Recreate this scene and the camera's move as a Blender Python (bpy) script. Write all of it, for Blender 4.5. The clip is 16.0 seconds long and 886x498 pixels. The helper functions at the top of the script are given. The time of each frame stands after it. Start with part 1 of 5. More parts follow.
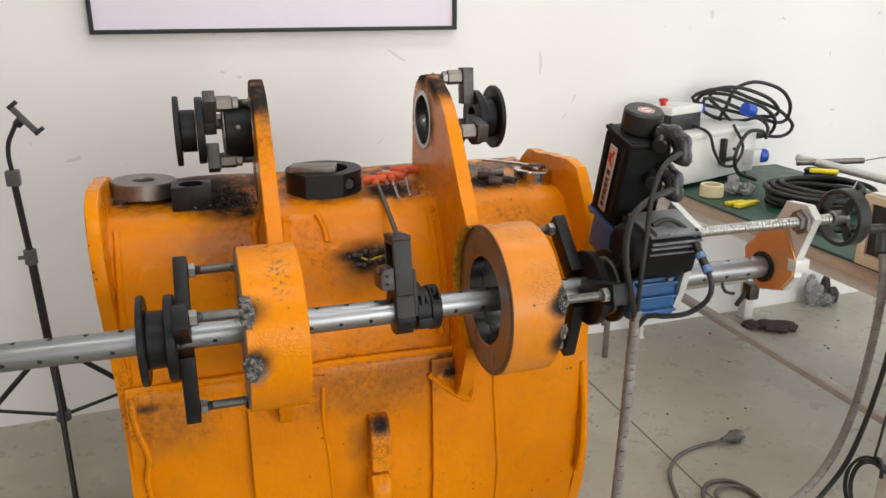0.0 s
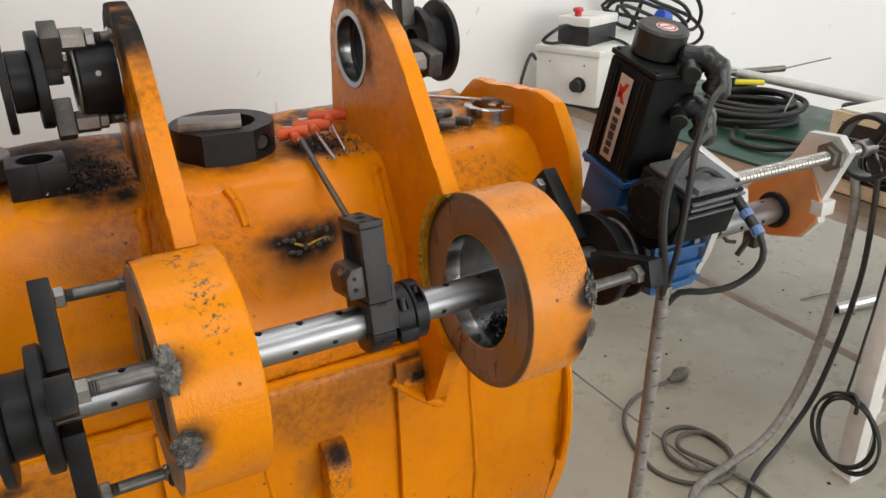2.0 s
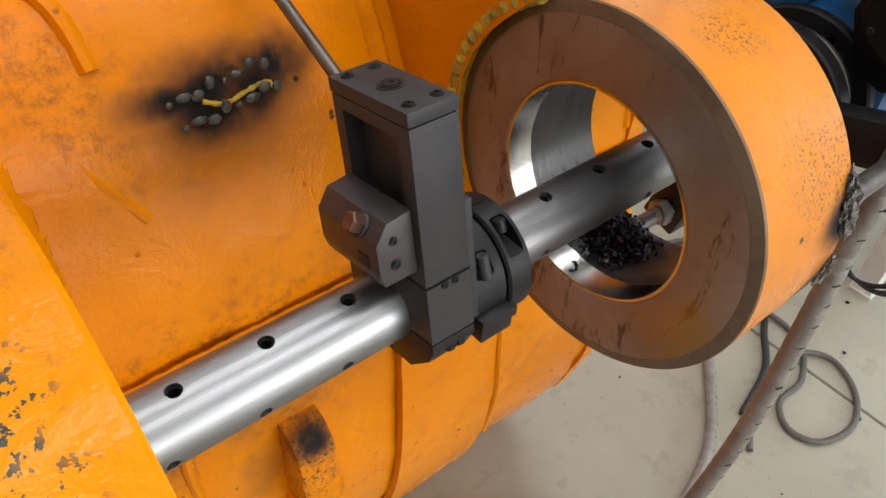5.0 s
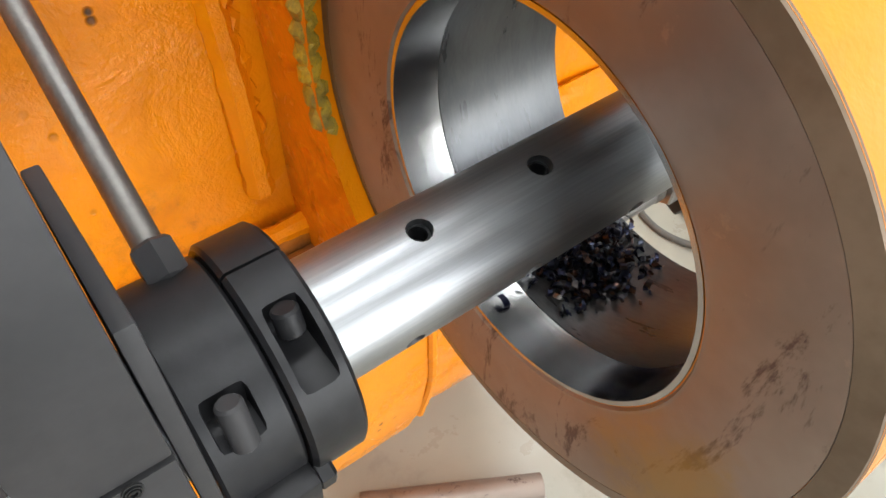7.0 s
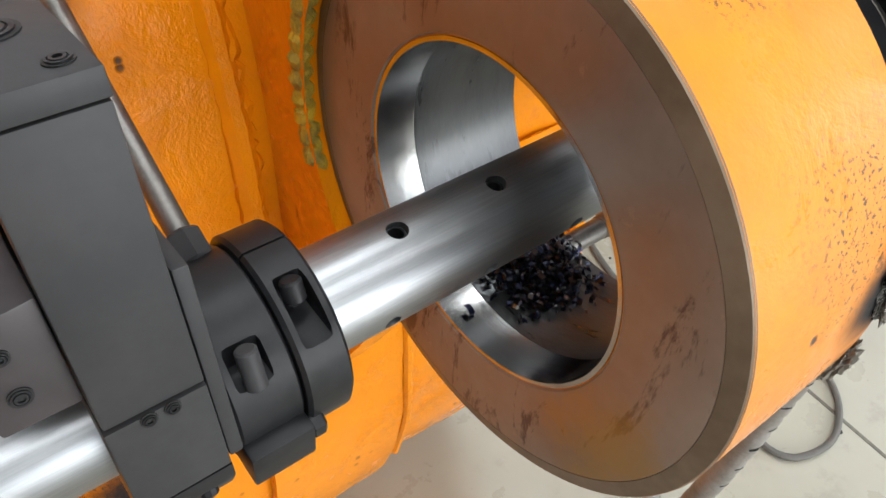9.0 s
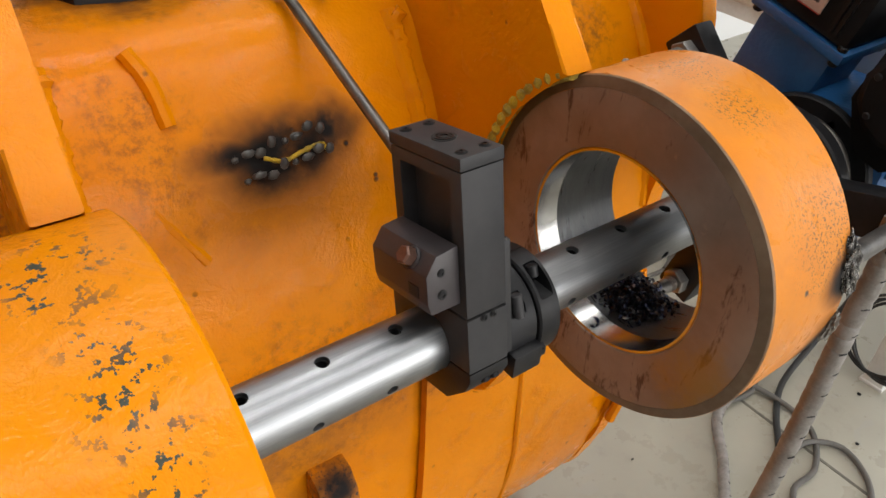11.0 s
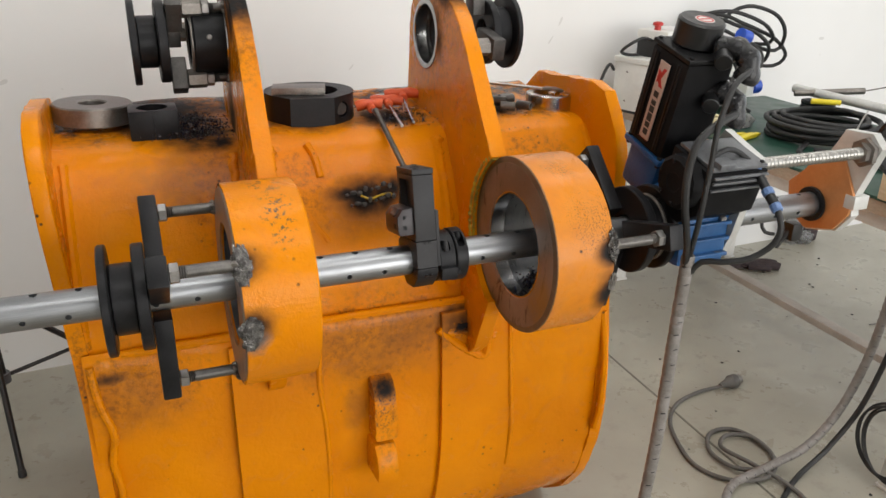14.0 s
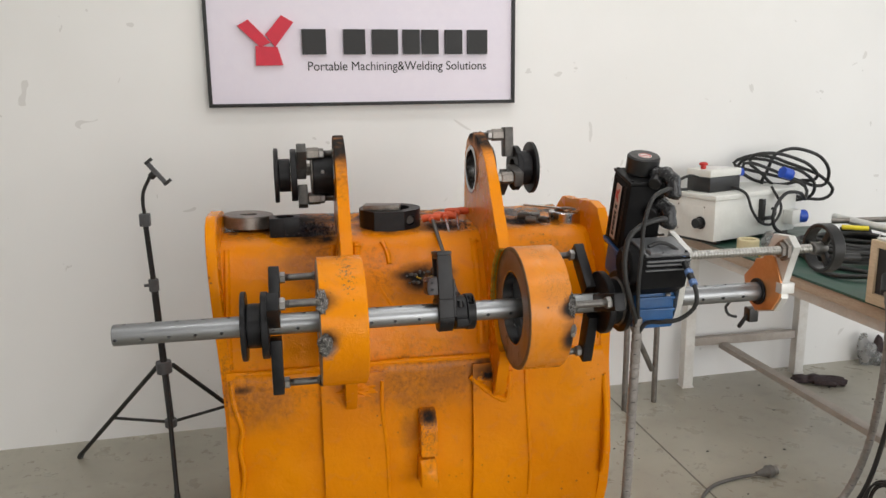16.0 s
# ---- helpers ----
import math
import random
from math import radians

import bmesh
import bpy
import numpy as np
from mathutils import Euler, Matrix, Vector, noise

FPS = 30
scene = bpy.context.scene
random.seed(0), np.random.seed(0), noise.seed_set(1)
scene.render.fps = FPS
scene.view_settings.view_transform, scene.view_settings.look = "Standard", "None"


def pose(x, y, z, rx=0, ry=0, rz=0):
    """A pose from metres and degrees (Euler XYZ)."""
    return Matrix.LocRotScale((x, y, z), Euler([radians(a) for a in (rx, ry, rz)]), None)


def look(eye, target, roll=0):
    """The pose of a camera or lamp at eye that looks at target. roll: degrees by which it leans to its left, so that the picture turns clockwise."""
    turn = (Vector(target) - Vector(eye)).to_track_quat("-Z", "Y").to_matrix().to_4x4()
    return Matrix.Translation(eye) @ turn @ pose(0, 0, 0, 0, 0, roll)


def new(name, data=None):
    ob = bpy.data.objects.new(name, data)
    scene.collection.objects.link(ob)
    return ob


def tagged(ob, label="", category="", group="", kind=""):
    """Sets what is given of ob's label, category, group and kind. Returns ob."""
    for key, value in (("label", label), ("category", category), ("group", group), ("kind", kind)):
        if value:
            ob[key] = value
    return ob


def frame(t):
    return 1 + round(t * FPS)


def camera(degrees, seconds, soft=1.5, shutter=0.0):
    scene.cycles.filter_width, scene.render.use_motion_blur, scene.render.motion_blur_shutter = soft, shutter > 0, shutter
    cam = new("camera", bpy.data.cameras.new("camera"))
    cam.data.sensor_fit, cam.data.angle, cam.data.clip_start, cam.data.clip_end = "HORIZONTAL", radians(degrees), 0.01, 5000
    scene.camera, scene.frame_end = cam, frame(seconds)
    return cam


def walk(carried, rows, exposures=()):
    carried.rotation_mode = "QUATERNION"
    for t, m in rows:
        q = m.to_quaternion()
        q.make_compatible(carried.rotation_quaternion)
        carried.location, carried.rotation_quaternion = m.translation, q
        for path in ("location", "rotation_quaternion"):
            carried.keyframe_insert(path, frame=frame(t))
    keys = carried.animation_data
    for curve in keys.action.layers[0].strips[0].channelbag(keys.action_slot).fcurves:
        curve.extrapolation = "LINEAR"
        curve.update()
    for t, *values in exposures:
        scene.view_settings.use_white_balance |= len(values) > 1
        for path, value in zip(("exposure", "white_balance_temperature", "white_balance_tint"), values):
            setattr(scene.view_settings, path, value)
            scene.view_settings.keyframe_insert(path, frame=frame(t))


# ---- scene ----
cam = camera(59.7, 16.0)
METRES, EYE, TILT, LEAN, TURN = 3.5, 1.5, -18.0, 0.0, -17.7
ROWS = [
    (0.0, 0.0, 0.0, 0.0, -0.0, 0.0, 0.0),
    (0.5, -0.0404, 0.0239, 0.0054, -3.15, -1.22, 1.36),
    (1.0, -0.0537, 0.0412, 0.0077, -6.19, -2.64, 2.47),
    (1.5, -0.0557, 0.0801, 0.0157, -8.79, -4.32, 3.27),
    (2.0, -0.0504, 0.1199, 0.0281, -11.18, -6.54, 4.03),
    (2.5, -0.0529, 0.1529, 0.034, -13.99, -9.23, 5.03),
    (3.0, -0.0714, 0.1964, 0.0432, -17.36, -12.5, 6.12),
    (3.5, -0.0899, 0.2211, 0.0436, -20.6, -16.2, 6.69),
    (6.0, -0.0229, 0.3538, 0.0313, -20.09, -32.55, 2.6),
    (6.5, -0.0132, 0.3671, 0.0253, -19.37, -34.81, 2.26),
    (7.0, -0.0076, 0.3758, 0.0205, -19.37, -36.37, 2.03),
    (7.5, -0.0036, 0.3792, 0.0176, -19.65, -36.84, 1.78),
    (8.0, -0.0018, 0.3774, 0.0174, -20.02, -35.97, 1.46),
    (8.5, -0.0042, 0.3699, 0.021, -20.3, -33.9, 1.07),
    (9.0, -0.0136, 0.3568, 0.0237, -20.53, -31.16, 0.71),
    (9.5, -0.0297, 0.3421, 0.025, -20.55, -28.11, 0.58),
    (10.0, -0.0457, 0.3266, 0.0289, -20.77, -25.15, 0.91),
    (12.5, -0.0697, 0.2008, 0.0299, -14.03, -11.65, 1.91),
    (13.0, -0.0442, 0.1632, 0.0227, -10.74, -9.4, 1.13),
    (13.5, -0.0371, 0.127, 0.0141, -7.42, -7.15, 0.59),
    (14.0, -0.0389, 0.0703, -0.0009, -4.34, -4.59, 0.22),
    (14.5, -0.0235, 0.0279, -0.0092, -1.26, -1.86, 0.14),
    (15.0, 0.0128, -0.0115, -0.0217, 1.66, 0.99, -0.11),
    (15.5, 0.0313, -0.0553, -0.0318, 4.22, 3.73, -0.57),
    (16.0, 0.0349, -0.1053, -0.0455, 6.24, 5.95, -1.33),
]
walk(cam, [(t, pose(0, 0, EYE, TILT, LEAN, TURN) @ pose(METRES * x, METRES * y, METRES * z, 90 + pitch, roll, yaw)) for t, x, y, z, yaw, pitch, roll in ROWS],
     [(0.0, -0.55, 6500, 10), (2.0, -0.55, 6500, 10), (3.5, -0.46, 6500, 10), (6.0, 0.0, 6300, 8.5), (7.5, 0.52, 6050, 6.5), (8.5, 0.36, 5950, 5.5), (9.5, -0.02, 6350, 9),
      (10.0, -0.2, 6500, 10), (12.5, -0.48, 6400, 9), (14.0, -0.55, 6500, 10), (16.0, -0.74, 6500, 10)])

# ---- world and light ----
world = bpy.data.worlds.new("world")
scene.world = world
world.use_nodes = True
wn = world.node_tree.nodes
sky = wn.new("ShaderNodeTexSky")
sky.sky_type, sky.sun_disc, sky.sun_elevation, sky.sun_rotation = "NISHITA", False, radians(38), radians(150)
world.node_tree.links.new(sky.outputs[0], wn["Background"].inputs[0])
wn["Background"].inputs[1].default_value = 0.1


def area(name, eye, target, w, h, power, colour=(1, 1, 1)):
    d = bpy.data.lights.new(name, "AREA")
    d.shape, d.size, d.size_y, d.energy, d.color = "RECTANGLE", w, h, power, colour
    ob = new(name, d)
    ob.matrix_world = look(eye, target)
    return ob


# daylight through the window openings, and the tube lights under the ceiling
area("window_light_front", (2.2, -3.45, 1.5), (1.2, 3, 0.9), 4.2, 2.3, 236, (1.0, 0.985, 0.96))
area("window_light_right", (5.45, 0.2, 1.9), (0, 0.6, 1.2), 3.2, 1.9, 85, (0.93, 0.96, 1.0))
area("tube_light_near", (0.4, 0.2, 3.33), (0.4, 0.2, 0), 2.4, 0.25, 36, (1.0, 0.985, 0.96))
area("tube_light_far", (1.3, 1.9, 3.33), (1.3, 1.9, 0), 2.6, 0.25, 32, (1.0, 0.985, 0.96))


# ---- node materials ----
class Mat:
    """A small builder for node materials on object coordinates in metres."""

    def __init__(self, name):
        self.m = bpy.data.materials.new(name)
        self.m.use_nodes = True
        self.t = self.m.node_tree
        self.b = self.t.nodes["Principled BSDF"]
        self.co = self.t.nodes.new("ShaderNodeTexCoord").outputs["Object"]

    def put(self, sock, value):
        if isinstance(value, bpy.types.NodeSocket):
            self.t.links.new(value, sock)
        elif isinstance(value, (tuple, list)) and len(value) == 3 and sock.type == "RGBA":
            sock.default_value = (*value, 1)
        else:
            sock.default_value = value

    def noise(self, scale, detail=4.0, rough=0.6, stretch=None, warp=0.0):
        co = self.co
        if stretch:
            k = self.t.nodes.new("ShaderNodeVectorMath")
            k.operation = "MULTIPLY"
            self.put(k.inputs[0], co)
            k.inputs[1].default_value = stretch
            co = k.outputs[0]
        n = self.t.nodes.new("ShaderNodeTexNoise")
        self.put(n.inputs["Vector"], co)
        n.inputs["Scale"].default_value, n.inputs["Detail"].default_value = scale, detail
        n.inputs["Roughness"].default_value, n.inputs["Distortion"].default_value = rough, warp
        return n.outputs["Fac"]

    def ramp(self, v, lo, hi, a=0.0, b=1.0):
        n = self.t.nodes.new("ShaderNodeMapRange")
        n.interpolation_type = "SMOOTHSTEP"
        self.put(n.inputs[0], v)
        for k, x in zip((1, 2, 3, 4), (lo, hi, a, b)):
            n.inputs[k].default_value = x
        return n.outputs[0]

    def math(self, op, a, b=0.0):
        n = self.t.nodes.new("ShaderNodeMath")
        n.operation = op
        self.put(n.inputs[0], a)
        self.put(n.inputs[1], b)
        return n.outputs[0]

    def mix(self, f, a, b):
        n = self.t.nodes.new("ShaderNodeMix")
        n.data_type = "RGBA"
        self.put(n.inputs[0], f)
        self.put(n.inputs[6], a)
        self.put(n.inputs[7], b)
        return n.outputs[2]

    def mixf(self, f, a, b):
        n = self.t.nodes.new("ShaderNodeMix")
        n.data_type = "FLOAT"
        self.put(n.inputs[0], f)
        self.put(n.inputs[2], a)
        self.put(n.inputs[3], b)
        return n.outputs[0]

    def spot(self, place, r, ragged=0.5, squash=(1, 1, 1), grain=38, detail=5):
        """1 at the place, fading to 0 at r, with a ragged edge."""
        d = self.t.nodes.new("ShaderNodeVectorMath")
        d.operation = "SUBTRACT"
        self.put(d.inputs[0], self.co)
        d.inputs[1].default_value = place
        k = self.t.nodes.new("ShaderNodeVectorMath")
        k.operation = "MULTIPLY"
        self.put(k.inputs[0], d.outputs[0])
        k.inputs[1].default_value = squash
        e = self.t.nodes.new("ShaderNodeVectorMath")
        e.operation = "LENGTH"
        self.put(e.inputs[0], k.outputs[0])
        n = self.noise(grain, detail, 0.6)
        far = self.math("ADD", e.outputs["Value"], self.math("MULTIPLY", self.math("SUBTRACT", n, 0.5), r * ragged * 2))
        return self.ramp(far, r * 0.25, r, 1, 0)

    def most(self, values):
        v = values[0]
        for w in values[1:]:
            v = self.math("MAXIMUM", v, w)
        return v

    def voronoi(self, scale):
        n = self.t.nodes.new("ShaderNodeTexVoronoi")
        self.put(n.inputs["Vector"], self.co)
        n.inputs["Scale"].default_value = scale
        return n

    def bump(self, height, strength=0.3, dist=0.002):
        n = self.t.nodes.new("ShaderNodeBump")
        n.inputs["Strength"].default_value, n.inputs["Distance"].default_value = strength, dist
        self.put(n.inputs["Height"], height)
        self.put(self.b.inputs["Normal"], n.outputs[0])

    def done(self, colour, rough, metal=0.0, coat=0.0):
        self.put(self.b.inputs["Base Color"], colour)
        self.put(self.b.inputs["Roughness"], rough)
        self.put(self.b.inputs["Metallic"], metal)
        if coat:
            self.b.inputs["Coat Weight"].default_value, self.b.inputs["Coat Roughness"].default_value = coat, 0.12
        return self.m


def plain(name, c1, c2, scale=20, rough=(0.4, 0.6), metal=0.0, bump=0.15, dist=0.001, stretch=None):
    k = Mat(name)
    a, f = k.noise(scale, 4, 0.6, stretch), k.noise(scale * 9, 3, 0.6, stretch)
    mixv = k.ramp(k.math("ADD", k.math("MULTIPLY", a, 0.7), k.math("MULTIPLY", f, 0.3)), 0.35, 0.65)
    k.bump(f, bump, dist)
    return k.done(k.mix(mixv, c1, c2), k.ramp(a, 0.3, 0.7, *rough), metal)


def orange_paint(name, soot=(), thin=0.0, chips=(), dirt=(), top_dirt=False, gloss=0.2, bare=(), film=(), coarse=0.005, shine=0.15, flake=230, chip=(0.075, 0.05, 0.032)):
    """Thick orange machine enamel over rough steel: runs, chips, brown dust, soot round the welds."""
    k = Mat(name)
    big, mid, fine = k.noise(3.2, 3, 0.55), k.noise(19, 5, 0.65, warp=0.6), k.noise(150, 3, 0.6)
    col = k.mix(k.ramp(big, 0.36, 0.66), (0.735, 0.240, 0.0003), (0.66, 0.202, 0.0003))
    col = k.mix(k.math("MULTIPLY", k.ramp(mid, 0.5, 0.75), 0.35), col, (0.50, 0.128, 0.001))
    if thin:
        worn = k.ramp(k.math("ADD", k.noise(7, 4, 0.6), k.math("MULTIPLY", fine, 0.12)), 0.36, 0.64, 0.12, 1.0)
        col = k.mix(k.math("MULTIPLY", worn, thin), col, (0.40, 0.185, 0.085))
    brown = k.ramp(k.noise(11, 6, 0.72, warp=0.4), 0.62, 0.74)
    col = k.mix(k.math("MULTIPLY", brown, 0.14), col, (0.22, 0.075, 0.012))
    for place, r, squash in film:
        f = k.math("MULTIPLY", k.spot(place, r, 0.55, squash, 14, 5), k.ramp(k.noise(34, 5, 0.75), 0.25, 0.6, 0.45, 1.0))
        col = k.mix(k.math("MULTIPLY", f, 0.55), col, (0.23, 0.088, 0.022))
    for place, r, squash in dirt:
        f = k.math("MULTIPLY", k.spot(place, r, 0.9, squash), k.ramp(k.noise(75, 5, 0.8), 0.42, 0.68))
        col = k.mix(k.math("MULTIPLY", f, 0.75), col, (0.17, 0.06, 0.014))
    if top_dirt:
        sep = k.t.nodes.new("ShaderNodeSeparateXYZ")
        k.put(sep.inputs[0], k.co)
        high = k.ramp(k.math("ADD", sep.outputs[2], k.math("MULTIPLY", k.noise(22, 5, 0.7), 0.05)), 1.080, 1.097)
        col = k.mix(k.math("MULTIPLY", high, k.ramp(k.noise(13, 6, 0.7), 0.33, 0.56)), col, (0.035, 0.026, 0.022))
    speck = k.voronoi(46)
    dots = k.math("MULTIPLY", k.ramp(speck.outputs["Distance"], 0.07, 0.16, 1, 0), k.ramp(k.noise(8, 3, 0.6), 0.55, 0.63))
    col = k.mix(dots, col, (0.05, 0.03, 0.02))
    for place, r, squash in chips:
        flakes = k.math("MULTIPLY", k.spot(place, r, 0.7, squash), k.ramp(k.noise(flake, 3, 0.7), 0.565, 0.595))
        col = k.mix(flakes, col, chip)
    rough = k.ramp(mid, 0.3, 0.75, gloss - 0.08, gloss + 0.14)
    metal = 0.0
    for place, r, squash in bare:
        f = k.spot(place, r, 0.45, squash)
        col, rough, metal = k.mix(f, col, (0.24, 0.235, 0.23)), k.mixf(f, rough, 0.38), f
    if soot:
        black = k.most([k.spot(p, r, 0.42, q, 17, 3) for p, r, q in soot])
        black = k.math("MULTIPLY", black, k.ramp(k.noise(30, 4, 0.6), 0.2, 0.5, 0.72, 1.0))
        col, rough = k.mix(black, col, (0.012, 0.011, 0.011)), k.mixf(black, rough, 0.75)
    h = k.math("ADD", k.math("MULTIPLY", mid, 0.8), k.math("ADD", k.math("MULTIPLY", k.noise(320, 2, 0.5), 0.08), k.math("MULTIPLY", k.noise(58, 4, 0.7, warp=0.3), 0.4)))
    k.bump(k.math("SUBTRACT", h, k.math("MULTIPLY", dots, 0.5)), 0.6, coarse)
    k.b.inputs["Specular IOR Level"].default_value = shine
    return k.done(col, rough, metal)


def steel(name, c=(0.56, 0.57, 0.58), rough=(0.16, 0.3), stretch=(1.5, 60, 60), scale=14, spots=0.0):
    k = Mat(name)
    a, f = k.noise(scale, 4, 0.6, stretch), k.noise(6, 4, 0.65)
    col = k.mix(k.ramp(a, 0.3, 0.7), tuple(v * 0.86 for v in c), c)
    if spots:
        col = k.mix(k.math("MULTIPLY", k.ramp(k.noise(26, 6, 0.75), 0.56, 0.72), spots), col, (0.10, 0.07, 0.05))
    k.bump(a, 0.06, 0.0006)
    return k.done(col, k.mixf(k.ramp(f, 0.3, 0.7), rough[0], rough[1]), 1.0)


def ring_steel(name, inner=False):
    """Flame-cut and skimmed ring face: brown oxide with stains, greenish at the rim."""
    k = Mat(name)
    a, f, s = k.noise(9, 5, 0.62), k.noise(44, 5, 0.72), k.noise(21, 6, 0.75, (1, 1.6, 0.5), 0.5)
    col = k.mix(k.ramp(a, 0.35, 0.65), (0.205, 0.155, 0.125), (0.29, 0.235, 0.20))
    col = k.mix(k.math("MULTIPLY", k.ramp(s, 0.555, 0.645), 0.8), col, (0.06, 0.028, 0.022))
    col = k.mix(k.math("MULTIPLY", k.ramp(f, 0.62, 0.7), 0.35), col, (0.36, 0.27, 0.2))
    stain = k.math("MULTIPLY", k.spot((0.52, 1.235, 0.86), 0.055, 0.8), 0.6)
    col = k.mix(stain, col, (0.33, 0.19, 0.02))
    k.bump(f, 0.12, 0.0008)
    return k.done(col, k.ramp(a, 0.3, 0.7, 0.36, 0.52), 0.55)


M = {}
M["soot_orange"] = orange_paint(
    "orange_enamel_shell",
    soot=[((0.338, 1.588, 0.955), 0.09, (0.8, 1, 1.7)), ((0.295, 1.592, 0.960), 0.045, (0.7, 1, 1.5)), ((0.385, 1.59, 0.972), 0.03, (1.2, 1, 0.7)),
          ((0.48, 1.53, 0.70), 0.05, (1, 1, 1)), ((0.04, 1.75, 1.06), 0.11, (1, 1, 1.0)), ((0.085, 1.69, 1.06), 0.05, (1, 1, 1)),
          ((0.0, 1.85, 1.06), 0.16, (1, 1, 1)), ((0.28, 1.80, 1.06), 0.12, (0.8, 1, 1)), ((0.42, 1.76, 1.06), 0.085, (0.8, 1, 1)),
          ((0.66, 1.78, 1.06), 0.10, (0.8, 1.1, 1)), ((0.125, 1.52, 0.70), 0.035, (1, 1, 1)), ((-0.155, 1.525, 0.70), 0.026, (0.6, 1, 1.5)), ((0.50, 1.53, 0.705), 0.05, (0.8, 1, 1.2))],
    dirt=[((0.30, 1.52, 0.70), 0.19, (0.7, 1, 1.5)), ((-0.12, 1.53, 0.68), 0.14, (0.7, 1, 1.7)), ((0.08, 1.62, 0.98), 0.13, (1.2, 1, 0.9)),
          ((0.22, 1.6, 1.0), 0.10, (1.6, 1, 0.8)), ((0.7, 1.6, 1.0), 0.12, (1, 1, 1.3))], top_dirt=True,
    film=[((0.33, 1.585, 0.925), 0.10, (0.8, 1, 1.3)), ((-0.11, 1.52, 0.655), 0.11, (0.9, 1, 1.15)), ((0.30, 1.52, 0.675), 0.15, (0.7, 1, 1.5)), ((0.42, 1.52, 0.70), 0.09, (0.8, 1, 1.4)), ((0.02, 1.63, 1.0), 0.09, (0.8, 1, 1)), ((0.28, 1.52, 0.55), 0.06, (1.6, 1, 0.6))])
M["orange"] = orange_paint("orange_enamel", dirt=[((-0.2, 1.55, 0.72), 0.12, (1, 1, 1))])
M["lug_orange"] = orange_paint(
    "orange_enamel_lug",
    soot=[((0.12, 1.79, 1.27), 0.17, (0.6, 1, 0.85)), ((0.125, 1.66, 1.325), 0.13, (0.6, 0.8, 1.0)), ((0.52, 1.67, 1.33), 0.09, (0.6, 0.8, 1.2)), ((0.08, 1.76, 1.08), 0.11, (1, 1, 1)), ((0.56, 1.72, 1.23), 0.075, (0.7, 1, 0.8)),
          ((0.52, 1.80, 1.33), 0.07, (0.5, 0.8, 1.2)), ((0.55, 1.70, 1.30), 0.05, (1, 1, 1)), ((0.48, 1.50, 0.69), 0.04, (1, 1, 1))],
    dirt=[((0.51, 1.75, 1.25), 0.22, (1, 1, 1)), ((0.12, 1.6, 1.2), 0.12, (1, 1, 1))])
M["ring1_orange"] = orange_paint(
    "orange_enamel_boss",
    soot=[((0.052, 1.232, 1.004), 0.036, (0.8, 1, 1)), ((0.058, 1.205, 0.925), 0.036, (0.8, 1, 1.0)), ((0.048, 1.31, 0.775), 0.03, (1, 1, 1)), ((0.045, 1.40, 1.066), 0.03, (1, 1, 1))],
    chips=[((0.105, 1.36, 1.075), 0.05, (1.3, 0.9, 1)), ((0.108, 1.29, 1.055), 0.05, (1.7, 1, 1)), ((0.115, 1.25, 1.03), 0.04, (1.8, 1, 1))], flake=130, chip=(0.05, 0.055, 0.042),
    bare=[((0.054, 1.204, 0.905), 0.034, (1.1, 1, 1.0))])
M["ring2_orange"] = orange_paint(
    "thin_orange_enamel_boss", thin=0.32,
    soot=[((0.617, 1.203, 0.955), 0.034, (0.9, 1, 1)), ((0.62, 1.215, 0.885), 0.045, (1, 1, 0.8)), ((0.62, 1.30, 0.775), 0.04, (1, 1, 1))],
    chips=[((0.58, 1.37, 1.075), 0.05, (1.2, 1, 1)), ((0.565, 1.31, 1.068), 0.04, (1.2, 1, 1)), ((0.588, 1.225, 1.0), 0.06, (1, 1, 1))], gloss=0.30, coarse=0.0016, shine=0.28, flake=420)
M["pad_orange"] = orange_paint("orange_enamel_pad", soot=[((0.328, 1.485, 0.598), 0.042, (1, 1, 1.0)), ((0.34, 1.455, 0.49), 0.016, (0.6, 1, 1.4)), ((0.50, 1.505, 0.695), 0.03, (0.8, 1, 1.2))], dirt=[((0.33, 1.475, 0.61), 0.12, (1, 1, 1)), ((0.33, 1.46, 0.47), 0.06, (1, 1, 1))], chips=[((0.33, 1.47, 0.57), 0.09, (1, 1, 1)), ((0.50, 1.505, 0.68), 0.06, (1, 1, 1))])
M["yellow_weld"] = plain("overspray_yellow_weld", (0.55, 0.35, 0.01), (0.22, 0.16, 0.02), 60, (0.4, 0.6), 0, 0.6, 0.003)
M["ring_face"] = ring_steel("brown_oxide_ring_face")
M["ring_rim"] = plain("dark_ring_rim", (0.115, 0.08, 0.05), (0.18, 0.13, 0.088), 12, (0.4, 0.5), 0.4, 0.1)
M["rail_paint"] = plain("brownish_rail_paint", (0.33, 0.29, 0.25), (0.42, 0.38, 0.34), 12, (0.45, 0.6), 0, 0.1)
M["bar"] = steel("ground_bar_steel", (0.335, 0.345, 0.36), (0.36, 0.43), (2, 60, 60))
M["bore"] = steel("bored_steel", (0.50, 0.50, 0.50), (0.14, 0.3), (90, 3, 3), 8)
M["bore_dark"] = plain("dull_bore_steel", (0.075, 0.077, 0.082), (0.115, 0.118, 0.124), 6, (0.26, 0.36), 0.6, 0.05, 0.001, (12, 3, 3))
M["bright"] = steel("bright_steel", (0.62, 0.62, 0.61), (0.2, 0.32))
